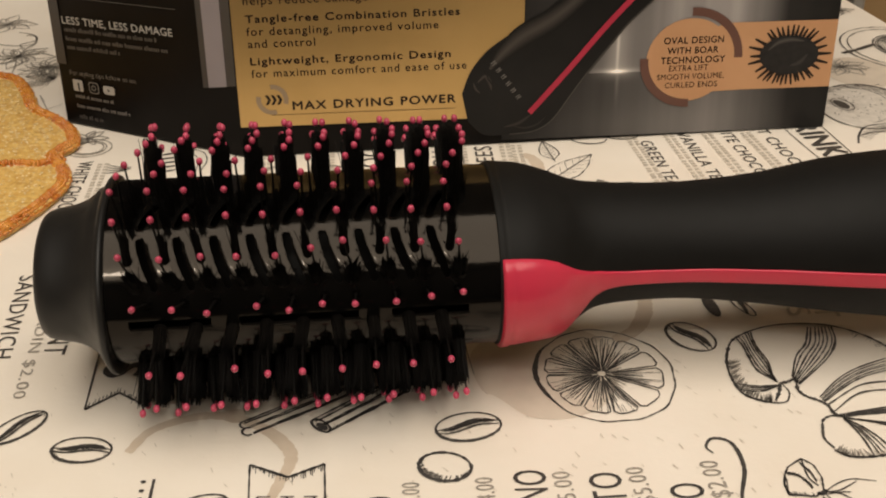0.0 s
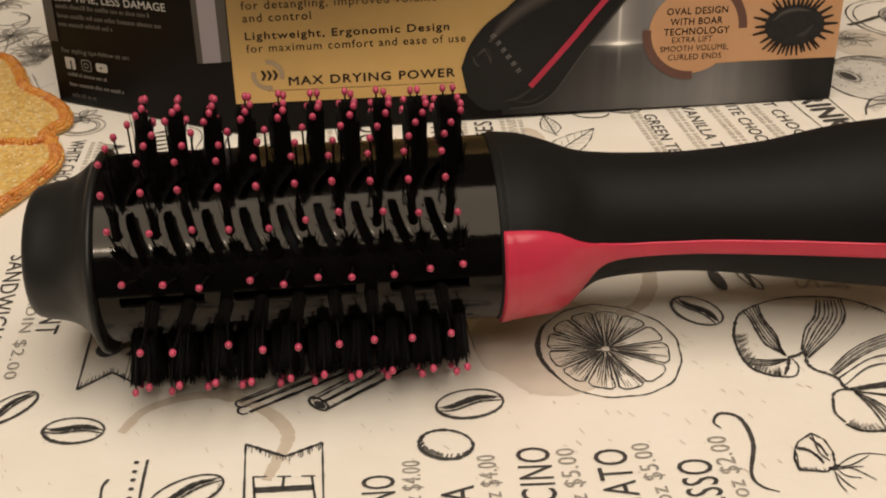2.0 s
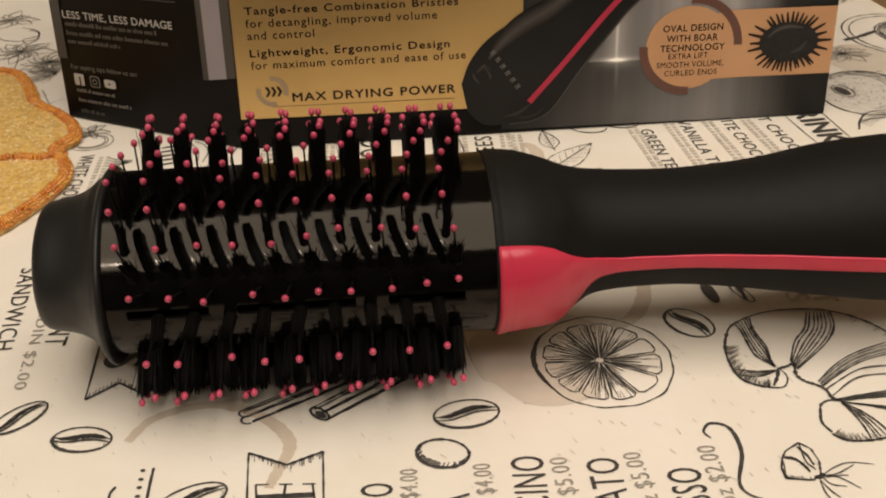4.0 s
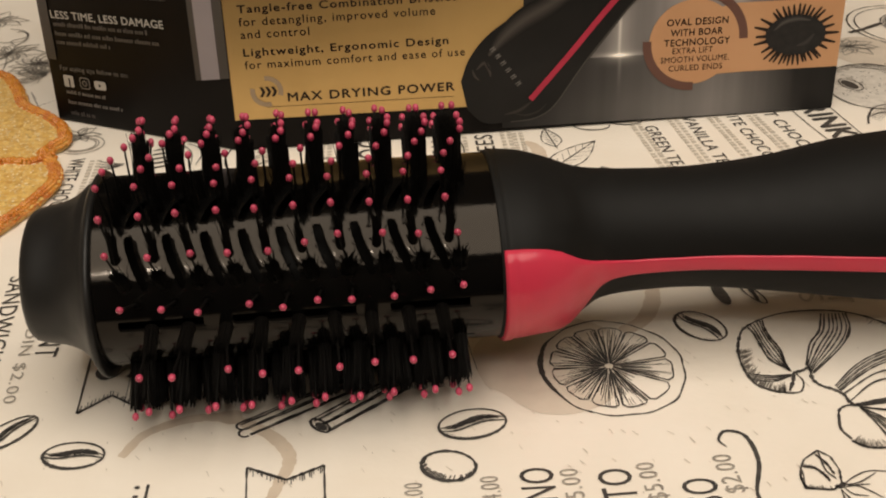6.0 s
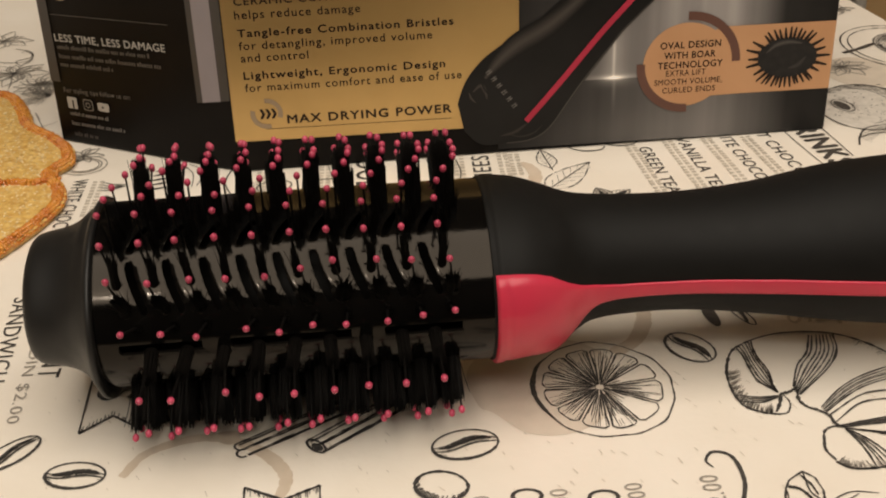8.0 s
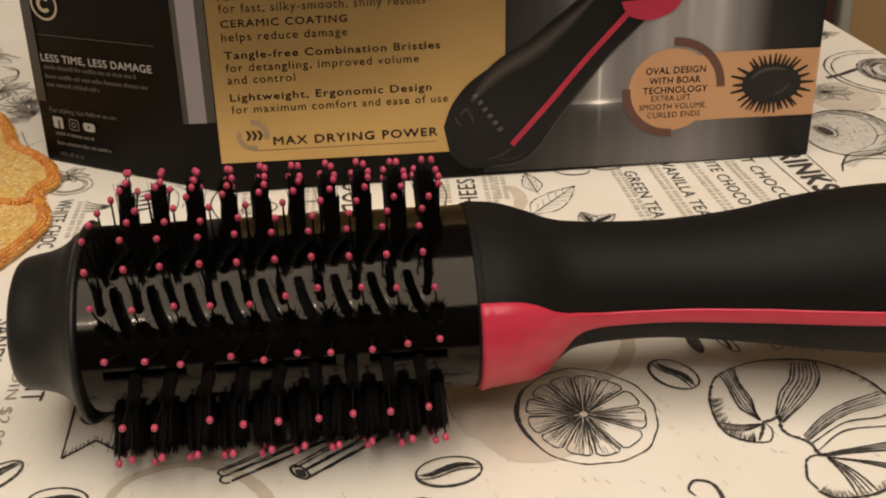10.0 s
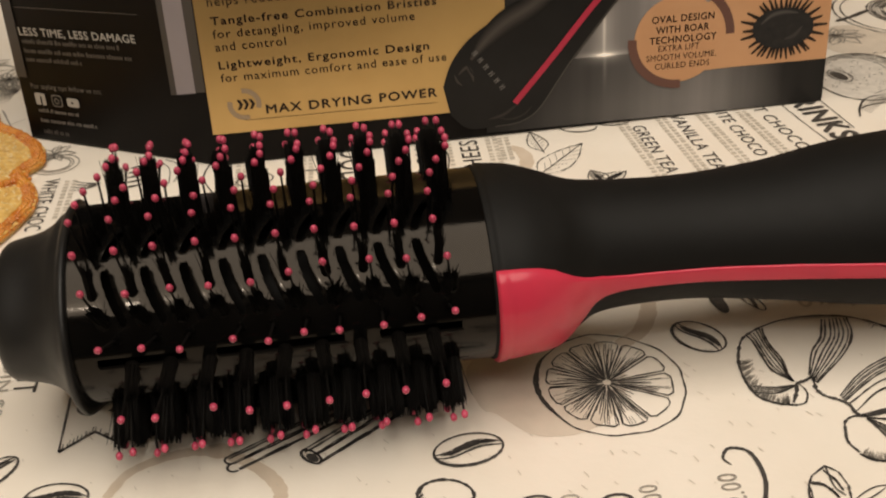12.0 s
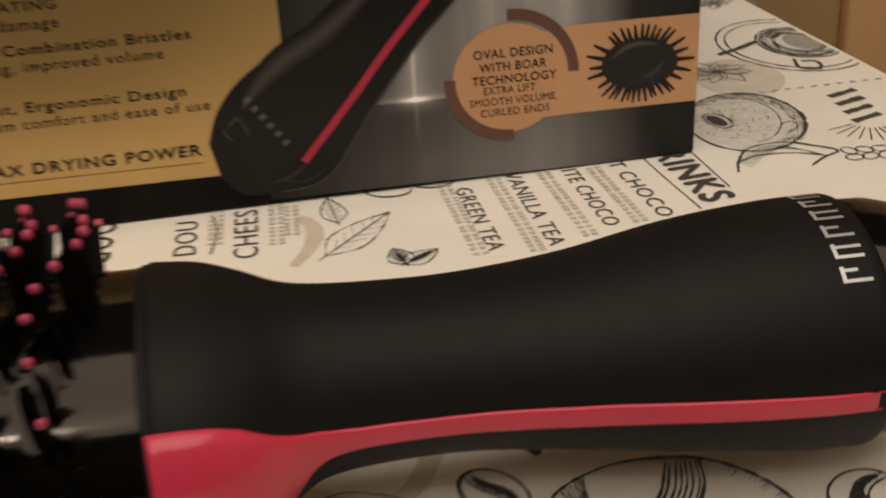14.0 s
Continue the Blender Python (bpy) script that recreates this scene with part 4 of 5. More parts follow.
def croissant(bm, z):
    """A croissant: a bowed outline, folds and hatching."""
    out = CROISSANT_EDGE
    ribbon(bm, out, 0.00095, z, wobble=0.5)
    ribbon(bm, spline([(0.1131, 0.3483), (0.1163, 0.3495), (0.1190, 0.3508), (0.1184, 0.3447), (0.1202, 0.3409), (0.1233, 0.3388), (0.1260, 0.3356), (0.1267, 0.3315), (0.1292, 0.3295)], 8), 0.0011, z + 0.00002, wobble=0.5)
    ribbon(bm, spline([(0.1292, 0.3295), (0.1254, 0.3299), (0.1222, 0.3276), (0.1209, 0.3233), (0.1200, 0.3180), (0.1218, 0.3130)], 8), 0.0008, z + 0.00002, wobble=0.5)

    def band(first, last, count, wide=0.0006):
        """Lines that run from one fold line over to another."""
        a_, b_ = spline(first, 6), spline(last, 6)
        n = min(len(a_), len(b_))
        a_, b_ = [a_[k * (len(a_) - 1) // (n - 1)] for k in range(n)], [b_[k * (len(b_) - 1) // (n - 1)] for k in range(n)]
        for k in range(count):
            f = k / max(1, count - 1) + (rng.uniform(-0.05, 0.05) if 0 < k < count - 1 else 0)
            ribbon(bm, [p.lerp(q, f) for p, q in zip(a_, b_)], wide * (1.35 if k in (0, count - 1) else rng.uniform(0.7, 1.1)), z + 0.00002, taper=0.25, wobble=0.4)

    def stroke(pts, wide):
        ribbon(bm, spline(pts, 6), wide, z + 0.00003, taper=0.3, wobble=0.4)

    band([(0.1042, 0.3768), (0.1055, 0.3728), (0.1061, 0.3660), (0.1073, 0.3568), (0.1106, 0.3520), (0.1126, 0.3493)], [(0.1105, 0.3808), (0.1101, 0.3765), (0.1106, 0.3696), (0.1122, 0.3621), (0.1119, 0.3547), (0.1126, 0.3493)], 6)
    band([(0.1317, 0.3837), (0.1281, 0.3728), (0.1229, 0.3649), (0.1184, 0.3524)], [(0.1402, 0.3838), (0.1390, 0.3740), (0.1330, 0.3630), (0.1195, 0.3477)], 8)
    band([(0.1246, 0.3405), (0.1337, 0.3509), (0.1431, 0.3579), (0.1568, 0.3645)], [(0.1252, 0.3374), (0.1354, 0.3469), (0.1444, 0.3529), (0.1566, 0.3574)], 6, 0.00045)
    band([(0.1282, 0.3305), (0.1387, 0.3331), (0.1540, 0.3366), (0.1586, 0.3382)], [(0.1291, 0.3292), (0.1380, 0.3309), (0.1525, 0.3320), (0.1562, 0.3325)], 4)
    band([(0.1290, 0.3289), (0.1369, 0.3273), (0.1451, 0.3254), (0.1526, 0.3239)], [(0.1290, 0.3287), (0.1372, 0.3266), (0.1450, 0.3235), (0.1500, 0.3205)], 3, 0.0005)
    band([(0.1290, 0.3285), (0.1330, 0.3250), (0.1370, 0.3190), (0.1400, 0.3115)], [(0.1290, 0.3285), (0.1310, 0.3230), (0.1325, 0.3160), (0.1330, 0.3095)], 5, 0.0005)
    stroke([(0.1262, 0.3362), (0.1400, 0.3471), (0.1527, 0.3498), (0.1600, 0.3543)], 0.0007)
    stroke([(0.1268, 0.3320), (0.1387, 0.3426), (0.1530, 0.3448), (0.1598, 0.3475)], 0.0007)
    stroke([(0.1138, 0.3482), (0.1151, 0.3435), (0.1133, 0.3383), (0.1104, 0.3372)], 0.0006)
    band([(0.1122, 0.3475), (0.1062, 0.3469), (0.0980, 0.3484)], [(0.1120, 0.3466), (0.1056, 0.3439), (0.0990, 0.3450)], 4, 0.00055)
    stroke([(0.1131, 0.3483), (0.1120, 0.3440), (0.1095, 0.3385)], 0.0012)


def spline_at(line, f):
    g = f * (len(line) - 1.001)
    return line[int(g)].lerp(line[int(g) + 1], g - int(g))


motif("croissant_print", croissant)


def croissant_hatching(bm, z):
    for k in range(120):
        f = rng.random()
        p = spline_at(CROISSANT_EDGE, 0.53 + 0.32 * f)
        q = p + (Vector((0.1330, 0.3480, 0)) - p).normalized() * rng.uniform(0.001, 0.0040)
        turn_ = Vector((-(q - p).y, (q - p).x, 0)) * rng.uniform(-0.6, 0.2)
        ribbon(bm, [p, q + turn_], 0.00034, z, taper=0.4)
    for k in range(150):
        p = spline_at(CROISSANT_EDGE, 0.03 + 0.22 * rng.random())
        q = p + (Vector((0.1180, 0.3620, 0)) - p).normalized() * rng.uniform(0.001, 0.0052)
        ribbon(bm, [p, (p + q) / 2 + Vector((0, rng.uniform(0, 0.0005), 0)), q + Vector((0, 0.0012, 0))], 0.00026, z, taper=0.6)


def tail_hatching(bm, z):
    for k in range(110):
        p = spline_at(CROISSANT_EDGE, rng.uniform(0.86, 1.0))
        q = p + (Vector((0.1290, 0.3200, 0)) - p).normalized() * rng.uniform(0.001, 0.0042)
        ribbon(bm, [p, q + Vector((rng.uniform(-0.0006, 0.0006), 0, 0))], 0.00026, z, taper=0.5)


tagged(motif("croissant_hatching", tail_hatching, GREY_INK), kind="stuff")
tagged(motif("croissant_hatching", croissant_hatching, GREY_INK), kind="stuff")


def ray_dir(a_):
    return Vector((math.cos(a_), math.sin(a_), 0))


def cinnamon(bm, z):
    """Two rolled sticks, drawn with rough lines and close hatching along the curl."""
    for (a_, b_, wide) in (((-0.0632, 0.3262), (-0.0272, 0.3520), 0.0075), ((-0.0398, 0.3270), (-0.0150, 0.3490), 0.0085)):
        p, q = Vector(a_).to_3d(), Vector(b_).to_3d()
        d = (q - p).normalized()
        nn = Vector((-d.y, d.x, 0))
        for k in (-0.5, -0.42, -0.05, 0.04, 0.36, 0.5):
            ribbon(bm, spline([p + nn * wide * k, (p + q) / 2 + nn * wide * (k + rng.uniform(-0.04, 0.04)), q + nn * wide * k], 8), 0.0008 if abs(k) == 0.5 else 0.00055, z, wobble=0.6)
        for k in range(60):
            f, g = rng.random() * 0.9, rng.choice((rng.uniform(-0.5, -0.36), rng.uniform(-0.10, 0.08), rng.uniform(0.30, 0.40)))
            ribbon(bm, [p.lerp(q, f) + nn * wide * g, p.lerp(q, min(1, f + rng.uniform(0.06, 0.2))) + nn * wide * (g + rng.uniform(-0.03, 0.03))], 0.0004, z, taper=0.5)
        turn = math.degrees(math.atan2(d.y, d.x))
        if wide > 0.008:
            ribbon(bm, oval(p.x, p.y, 0.0020, wide / 2, turn, 24), 0.0009, z, closed=True)
            fill(bm, oval(p.x - d.x * 0.0002 - nn.x * 0.0008, p.y - nn.y * 0.0008, 0.0014, wide / 2 * 0.6, turn, 20), z + 0.00003)
        else:
            c1, c2 = p + nn * wide * 0.26, p - nn * wide * 0.24 - d * 0.001
            ribbon(bm, oval(c1.x, c1.y, 0.0016, wide * 0.25, turn, 20, 80, 280), 0.0008, z)
            ribbon(bm, oval(c2.x, c2.y, 0.0018, wide * 0.26, turn, 20, 80, 280), 0.0008, z)


motif("cinnamon_print", cinnamon)


def pennant(left, notch, right, end_l, end_r):
    """A swallow-tailed pennant with hatched ends."""
    def build(bm, z):
        pts = [Vector(q).to_3d() for q in (end_l, left, notch, right, end_r)]
        for a_, b_, w_ in zip(pts, pts[1:], (0.0006, 0.0010, 0.0010, 0.0006)):
            ribbon(bm, [a_.lerp(b_, k / 10) for k in range(11)], w_, z, wobble=0.4)
        down = (pts[0] - pts[1]).normalized()
        for a_, b_ in ((pts[1], pts[2]), (pts[2], pts[3])):
            for k in range(13):
                p = a_.lerp(b_, (k + rng.random()) / 13)
                ribbon(bm, [p, p + down * rng.uniform(0.0012, 0.0036)], 0.00048, z, taper=0.4)

    motif("pennant_print", build)


pennant((-0.0602, 0.3073), (-0.0477, 0.3011), (-0.0371, 0.3074), (-0.0568, 0.2770), (-0.0344, 0.2770))
pennant((-0.1184, 0.3369), (-0.1090, 0.3463), (-0.0976, 0.3378), (-0.1240, 0.4000), (-0.1020, 0.4000))
for (a_, b_), w_ in (([(-0.0560, 0.2920), (-0.0540, 0.2800)], 0.0007), ([(-0.0390, 0.2920), (-0.0370, 0.2810)], 0.0007), ([(-0.0560, 0.2920), (-0.0520, 0.2920)], 0.0005), ([(-0.0420, 0.2920), (-0.0380, 0.2920)], 0.0005), ([(-0.0470, 0.2920), (-0.0470, 0.2870)], 0.0008), ([(-0.0490, 0.2920), (-0.0450, 0.2920)], 0.0005), ([(-0.0550, 0.2860), (-0.0380, 0.2870)], 0.0024)):
    motif("letter_print", lambda bm, z: ribbon(bm, [Vector(a_).lerp(Vector(b_), k / 6).to_3d() for k in range(7)], w_, z, wobble=0.1))
word("letter_print", "S", (-0.1172, 0.3640), 0.0092, 0.0138, -86, INK, cloth, None, INK_Z, 0.03)


for y in (0.2995, 0.2953, 0.2915, 0.2875, 0.2835):
    motif("dot_print", lambda bm, z: fill(bm, oval(-0.0914 + 0.075 * (0.2995 - y), y, 0.00085, 0.0007, 0, 12), z))
motif("flourish_print", lambda bm, z: ribbon(bm, spline([(-0.0883, 0.3007), (-0.0879, 0.2925), (-0.0868, 0.2780)], 6), 0.0009, z))
motif("flourish_print", lambda bm, z: ribbon(bm, spline([(-0.0980, 0.2920), (-0.0990, 0.2880), (-0.0975, 0.2790)], 6), 0.0008, z))
motif("flourish_print", lambda bm, z: ribbon(bm, spline([(0.0836, 0.3110), (0.0819, 0.3144), (0.0848, 0.3186), (0.0903, 0.3159), (0.0916, 0.3039), (0.0880, 0.2897), (0.0897, 0.2841), (0.0942, 0.2816)], 10), 0.0013, z, taper=0.75, wobble=0.2))


def bud(bm, z):
    """A wrapped sweet: a faceted body with dark bands, a knot and a fan of ties."""
    outline_ = [Vector(q).to_3d() for q in [(0.1030, 0.3000), (0.1050, 0.3040), (0.1100, 0.3080), (0.1130, 0.3050), (0.1140, 0.2990), (0.1130, 0.2930), (0.1100, 0.2900), (0.1020, 0.2910), (0.1020, 0.2960)]]
    for p, q in zip(outline_, outline_[1:] + outline_[:1]):
        ribbon(bm, [p.lerp(q, k / 5) for k in range(6)], 0.0006, z, wobble=0.5)
    for pts, w_ in (([(0.1040, 0.3010), (0.1070, 0.3000), (0.1090, 0.2970), (0.1100, 0.2940)], 0.0021), ([(0.1090, 0.3060), (0.1110, 0.3020), (0.1120, 0.2970)], 0.0017), ([(0.1020, 0.2970), (0.1020, 0.2940), (0.1030, 0.2910)], 0.0011)):
        line = spline(pts, 8)
        ribbon(bm, line, w_ * 0.45, z, taper=0.3, wobble=0.6)
        for k in range(len(line) - 1):
            for q in range(2):
                d = Vector((rng.uniform(-0.3, 0.3), 1, 0)) * w_ * rng.uniform(0.2, 0.5)
                ribbon(bm, [line[k] - d, line[k] + d], 0.0003, z + 0.00002, taper=0.4)
    ribbon(bm, spline([(0.1030, 0.3000), (0.1030, 0.2970), (0.1020, 0.2910)], 6), 0.0005, z)
    ribbon(bm, spline([(0.1100, 0.3080), (0.1100, 0.2990), (0.1120, 0.2950)], 6), 0.0005, z)
    ribbon(bm, spline([(0.1110, 0.2920), (0.1120, 0.2910), (0.1140, 0.2930)], 6), 0.0012, z)
    for p in ([(0.1130, 0.2920), (0.1180, 0.2960), (0.1230, 0.2980), (0.1300, 0.2970)], [(0.1130, 0.2920), (0.1180, 0.2930), (0.1240, 0.2970)], [(0.1130, 0.2910), (0.1180, 0.2920), (0.1210, 0.2920)], [(0.1130, 0.2910), (0.1150, 0.2880), (0.1190, 0.2870)], [(0.1120, 0.2900), (0.1140, 0.2850), (0.1160, 0.2820)], [(0.1120, 0.2900), (0.1120, 0.2850), (0.1130, 0.2810)], [(0.1140, 0.2920), (0.1180, 0.2910), (0.1230, 0.2860)]):
        ribbon(bm, spline(p, 6), 0.0005, z, taper=0.5)
    low, knot_ = outline_[7], outline_[6]
    for k in range(22):
        p = low.lerp(knot_, rng.random())
        ribbon(bm, [p, p + Vector((0, rng.uniform(0.0008, 0.0018), 0))], 0.0003, z, taper=0.4)


motif("flower_bud_print", bud)


def leaves(bm, z):
    """Leaves with a midrib and veins, near the carton."""
    for tip, root, wide in (((0.0700, 0.5365), (0.0475, 0.5070), 0.0070), ((0.0480, 0.5520), (0.0520, 0.5310), 0.0043), ((0.0850, 0.5060), (0.0730, 0.4970), 0.0042), ((0.0700, 0.5090), (0.0740, 0.4970), 0.0042)):
        a_, b_ = Vector(root).to_3d(), Vector(tip).to_3d()
        d = b_ - a_
        nn = Vector((-d.y, d.x, 0)).normalized() * wide
        for s in (1, -1):
            ribbon(bm, spline([a_, a_ + d * 0.3 + nn * s, a_ + d * 0.65 + nn * s * 0.8, b_], 8), 0.00045, z, wobble=0.7)
            for k in range(5):
                f = 0.15 + 0.14 * k
                ribbon(bm, [a_ + d * f, a_ + d * (f + 0.16) + nn * s * 0.75 * (1 - abs(f - 0.4))], 0.0004, z, taper=0.5)
        ribbon(bm, [a_ - d * 0.1, a_ + d * 0.5, b_], 0.0005, z, taper=0.4)


motif("leaf_print", leaves)
motif("seed_print", lambda bm, z: fill(bm, oval(0.0790, 0.5018, 0.0052, 0.0013, 37, 20), z))
motif("seed_print", lambda bm, z: fill(bm, oval(0.0722, 0.5022, 0.0034, 0.0010, 108, 20), z))
motif("seed_shade", lambda bm, z: fill(bm, oval(0.0718, 0.5035, 0.0050, 0.0026, 108, 24), z), GREY_INK, 0.0003)


def drops(bm, z):
    for x, y, turn in ((0.0997, 0.3990, 100), (0.1113, 0.3985, 115)):
        ribbon(bm, oval(x, y, 0.0075, 0.0022, turn, 24), 0.0006, z, closed=True)
    fill(bm, oval(0.0997, 0.3985, 0.0068, 0.0020, 100, 20), z + 0.00003)
    ribbon(bm, spline([(0.1100, 0.4040), (0.1115, 0.3990), (0.1122, 0.3930)], 6), 0.0018, z, taper=0.6)


motif("drop_print", drops)
word("lettering", "T", (0.1368, 0.3970), 0.0070, 0.0085, -84, FAINT_INK, cloth, None, INK_Z, 0.02)
word("lettering", "S", (0.1268, 0.3975), 0.0060, 0.0085, -84, FAINT_INK, cloth, None, INK_Z, 0.0)

# menu words: text, start, length, height, heading, print
MENU = [
    ("CINO", 0.0314, 0.2790, 0.0246, 0.0101, 92, INK), ("IATO", 0.0549, 0.2790, 0.0234, 0.0100, 94.5, INK), ("ESSO", 0.0786, 0.2760, 0.0210, 0.0104, 94, INK),
    ("NO", -0.0143, 0.2795, 0.0124, 0.0097, 93, INK), ("A", 0.0082, 0.2795, 0.0072, 0.0096, 93, INK),
    ("oz $5.00", 0.0402, 0.2750, 0.0280, 0.0055, 95, GREY_INK), ("oz $5.00", 0.0636, 0.2780, 0.0270, 0.0055, 97, GREY_INK), ("oz $2.00", 0.0857, 0.2800, 0.0275, 0.0058, 94, GREY_INK),
    ("oz $4.00", -0.0070, 0.2770, 0.0212, 0.0054, 92, GREY_INK), ("oz $4.00", 0.0159, 0.2778, 0.0226, 0.0055, 94, GREY_INK),
    ("GREEN TEA", 0.0945, 0.5510, 0.0500, 0.0060, -82, INK), ("VANILLA TEA", 0.1135, 0.5610, 0.0600, 0.0060, -82, INK), ("WHITE CHOCO", 0.1325, 0.5760, 0.0640, 0.0060, -81, INK), ("HOT CHOCO", 0.1500, 0.5790, 0.0640, 0.0060, -79, INK),
    ("DRINKS", 0.1690, 0.5820, 0.0590, 0.0125, -79, INK), ("CHEES", 0.0252, 0.5105, 0.0365, 0.0084, 93, INK), ("FOOD", -0.0395, 0.5530, 0.0400, 0.0130, -87, INK), ("DOU", 0.0040, 0.5160, 0.0255, 0.0078, 93, INK),
    ("WHITE CHOC", -0.1694, 0.5330, 0.0480, 0.0068, -87, INK), ("SANDWICH", -0.1656, 0.4260, 0.0590, 0.0064, -83, INK), ("SANT", -0.1424, 0.3960, 0.0262, 0.0078, -88, INK),
    ("ADIN $2.00", -0.1497, 0.3960, 0.0530, 0.0040, -84, GREY_INK),
]
for text, x, y, length, high, turn, ink in MENU:
    word("menu_lettering", text, (x, y), length, high, turn, ink, cloth, None, INK_Z, 0.035 if text == "DRINKS" else 0.0, 1.08)

# smaller lines of the menu that cannot be read: rows of short bars
SMALL = [(0.0880, 0.5570, 0.058, -82), (0.1062, 0.5620, 0.064, -82), (0.1248, 0.5650, 0.060, -81), (0.1430, 0.5690, 0.056, -80), (0.0270, 0.5490, 0.030, -87), (0.0060, 0.5480, 0.026, -87), (-0.1600, 0.5300, 0.036, -86), (0.0325, 0.5470, 0.022, -87), (-0.0560, 0.5420, 0.028, -87), (-0.0850, 0.5420, 0.028, -87)]


def small_line(x, y, length, turn):
    def build(bm, z):
        d = ray_dir(radians(turn))
        nn = Vector((-d.y, d.x, 0))
        f = 0.0
        while f < length:
            w_ = rng.uniform(0.0012, 0.0024)
            p = Vector((x, y, 0)) + d * f
            for g in (0.0, 0.0032):
                q = p + nn * g
                ribbon(bm, [q, q + nn * 0.0021], w_, z, wobble=0.3)
            f += w_ + rng.uniform(0.0009, 0.0018)

    tagged(motif("menu_small_print", build, FAINT_INK), kind="stuff")


for row in SMALL:
    small_line(*row)


def line_print(pts, wide, ink=INK, taper=0.0, name="line_print"):
    motif(name, lambda bm, z: ribbon(bm, spline(pts, 6), wide, z, taper=taper), ink)


for k in range(5):
    line_print([(-0.1345 + 0.0004 * k, 0.5195 + 0.0050 * k), (-0.1280, 0.5215 + 0.0050 * k), (-0.1210 + 0.0008 * k, 0.5245 + 0.0046 * k)], 0.0015, taper=0.7)
line_print([(-0.1180, 0.5465), (-0.1125, 0.5420), (-0.1098, 0.5330), (-0.1108, 0.5230)], 0.0005)
line_print([(-0.1195, 0.5440), (-0.1150, 0.5370), (-0.1135, 0.5290), (-0.1130, 0.5215)], 0.0004)
for k in range(4):
    line_print([(-0.1555 + 0.0004 * k, 0.5295 - 0.0030 * k), (-0.1500, 0.5272 - 0.0020 * k), (-0.1435, 0.5265 - 0.0006 * k)], 0.0007, taper=0.6)
line_print([(0.1655, 0.5750), (0.1710, 0.5480), (0.1775, 0.5200)], 0.0005)
line_print([(0.1840, 0.5800), (0.1870, 0.5640), (0.1920, 0.5350)], 0.0005)
for k in range(14):
    x = 0.2120 + 0.0058 * k
    line_print([(x, 0.6205 + 0.0006 * k), (x + 0.0026, 0.6208 + 0.0006 * k)], 0.0007, name="dash_print")
motif("curve_print", lambda bm, z: ribbon(bm, oval(0.0705, 0.5545, 0.0085, 0.0055, -8, 30, 170, 370), 0.0009, z, taper=0.4))
motif("curve_print", lambda bm, z: ribbon(bm, oval(0.0870, 0.5590, 0.0080, 0.0050, 0, 30, 170, 370), 0.0009, z, taper=0.4))


DOUGHNUT = oval(0.2150, 0.5935, 0.0232, 0.0300, -12, 64)
WASH = mat("grey_wash_print", (0.60, 0.555, 0.49), 0.5, vary=0.5, scale=260, tint=(0.72, 0.665, 0.59))
motif("doughnut_wash", lambda bm, z: fill(bm, oval(0.2150, 0.5935, 0.0226, 0.0293, -12, 48), z), WASH, 0.00024)


def doughnut(bm, z):
    ribbon(bm, DOUGHNUT, 0.0007, z, closed=True, wobble=0.6)
    fill(bm, oval(0.2040, 0.5955, 0.0030, 0.0062, 18, 24), z + 0.00003)
    ribbon(bm, oval(0.2045, 0.5955, 0.0046, 0.0080, 18, 30), 0.0006, z + 0.00002, closed=True, wobble=0.6)
    ribbon(bm, oval(0.2125, 0.5945, 0.0165, 0.0235, -12, 40, -70, 100), 0.0005, z, wobble=0.5)
    ribbon(bm, DOUGHNUT[-8:] + DOUGHNUT[:22], 0.0017, z + 0.00001, taper=0.6, wobble=0.8)
    ribbon(bm, spline([(0.2265, 0.5850), (0.2290, 0.5885), (0.2335, 0.5890), (0.2325, 0.5825), (0.2270, 0.5790)], 4), 0.0006, z, wobble=0.6)
    for k in range(60):
        a_, r_ = rng.uniform(0, 6.28), 0.016 * math.sqrt(rng.random())
        p = Vector((0.2115 + r_ * math.cos(a_), 0.5945 + r_ * 1.3 * math.sin(a_), 0))
        ribbon(bm, [p, p + ray_dir(rng.uniform(0, 6.28)) * rng.uniform(0.0006, 0.0016)], 0.00045, z)


def doughnut_shade(bm, z):
    """Soft strokes round the rim and the hole."""
    for k in range(420):
        f = rng.uniform(-12, 26)
        p = DOUGHNUT[int(f) % 64].lerp(DOUGHNUT[(int(f) + 1) % 64], rng.random())
        p = p.lerp(Vector((0.2125, 0.5945, 0)), rng.uniform(0.0, 0.24) ** 1.1)
        d = ray_dir(math.atan2(p.y - 0.5945, p.x - 0.2125) + 1.57 + rng.uniform(-0.4, 0.4))
        ribbon(bm, [p, p + d * rng.uniform(0.001, 0.004)], 0.0007, z, taper=0.6)
    for k in range(70):
        a_ = rng.uniform(0, 6.28)
        p = Vector((0.2045 + 0.004 * math.cos(a_), 0.5955 + 0.0075 * math.sin(a_), 0))
        ribbon(bm, [p, p + ray_dir(a_) * rng.uniform(0.001, 0.004)], 0.0004, z, taper=0.5)


tagged(motif("doughnut_shading", doughnut_shade, GREY_INK, 0.0003), kind="stuff")
motif("doughnut_print", doughnut)


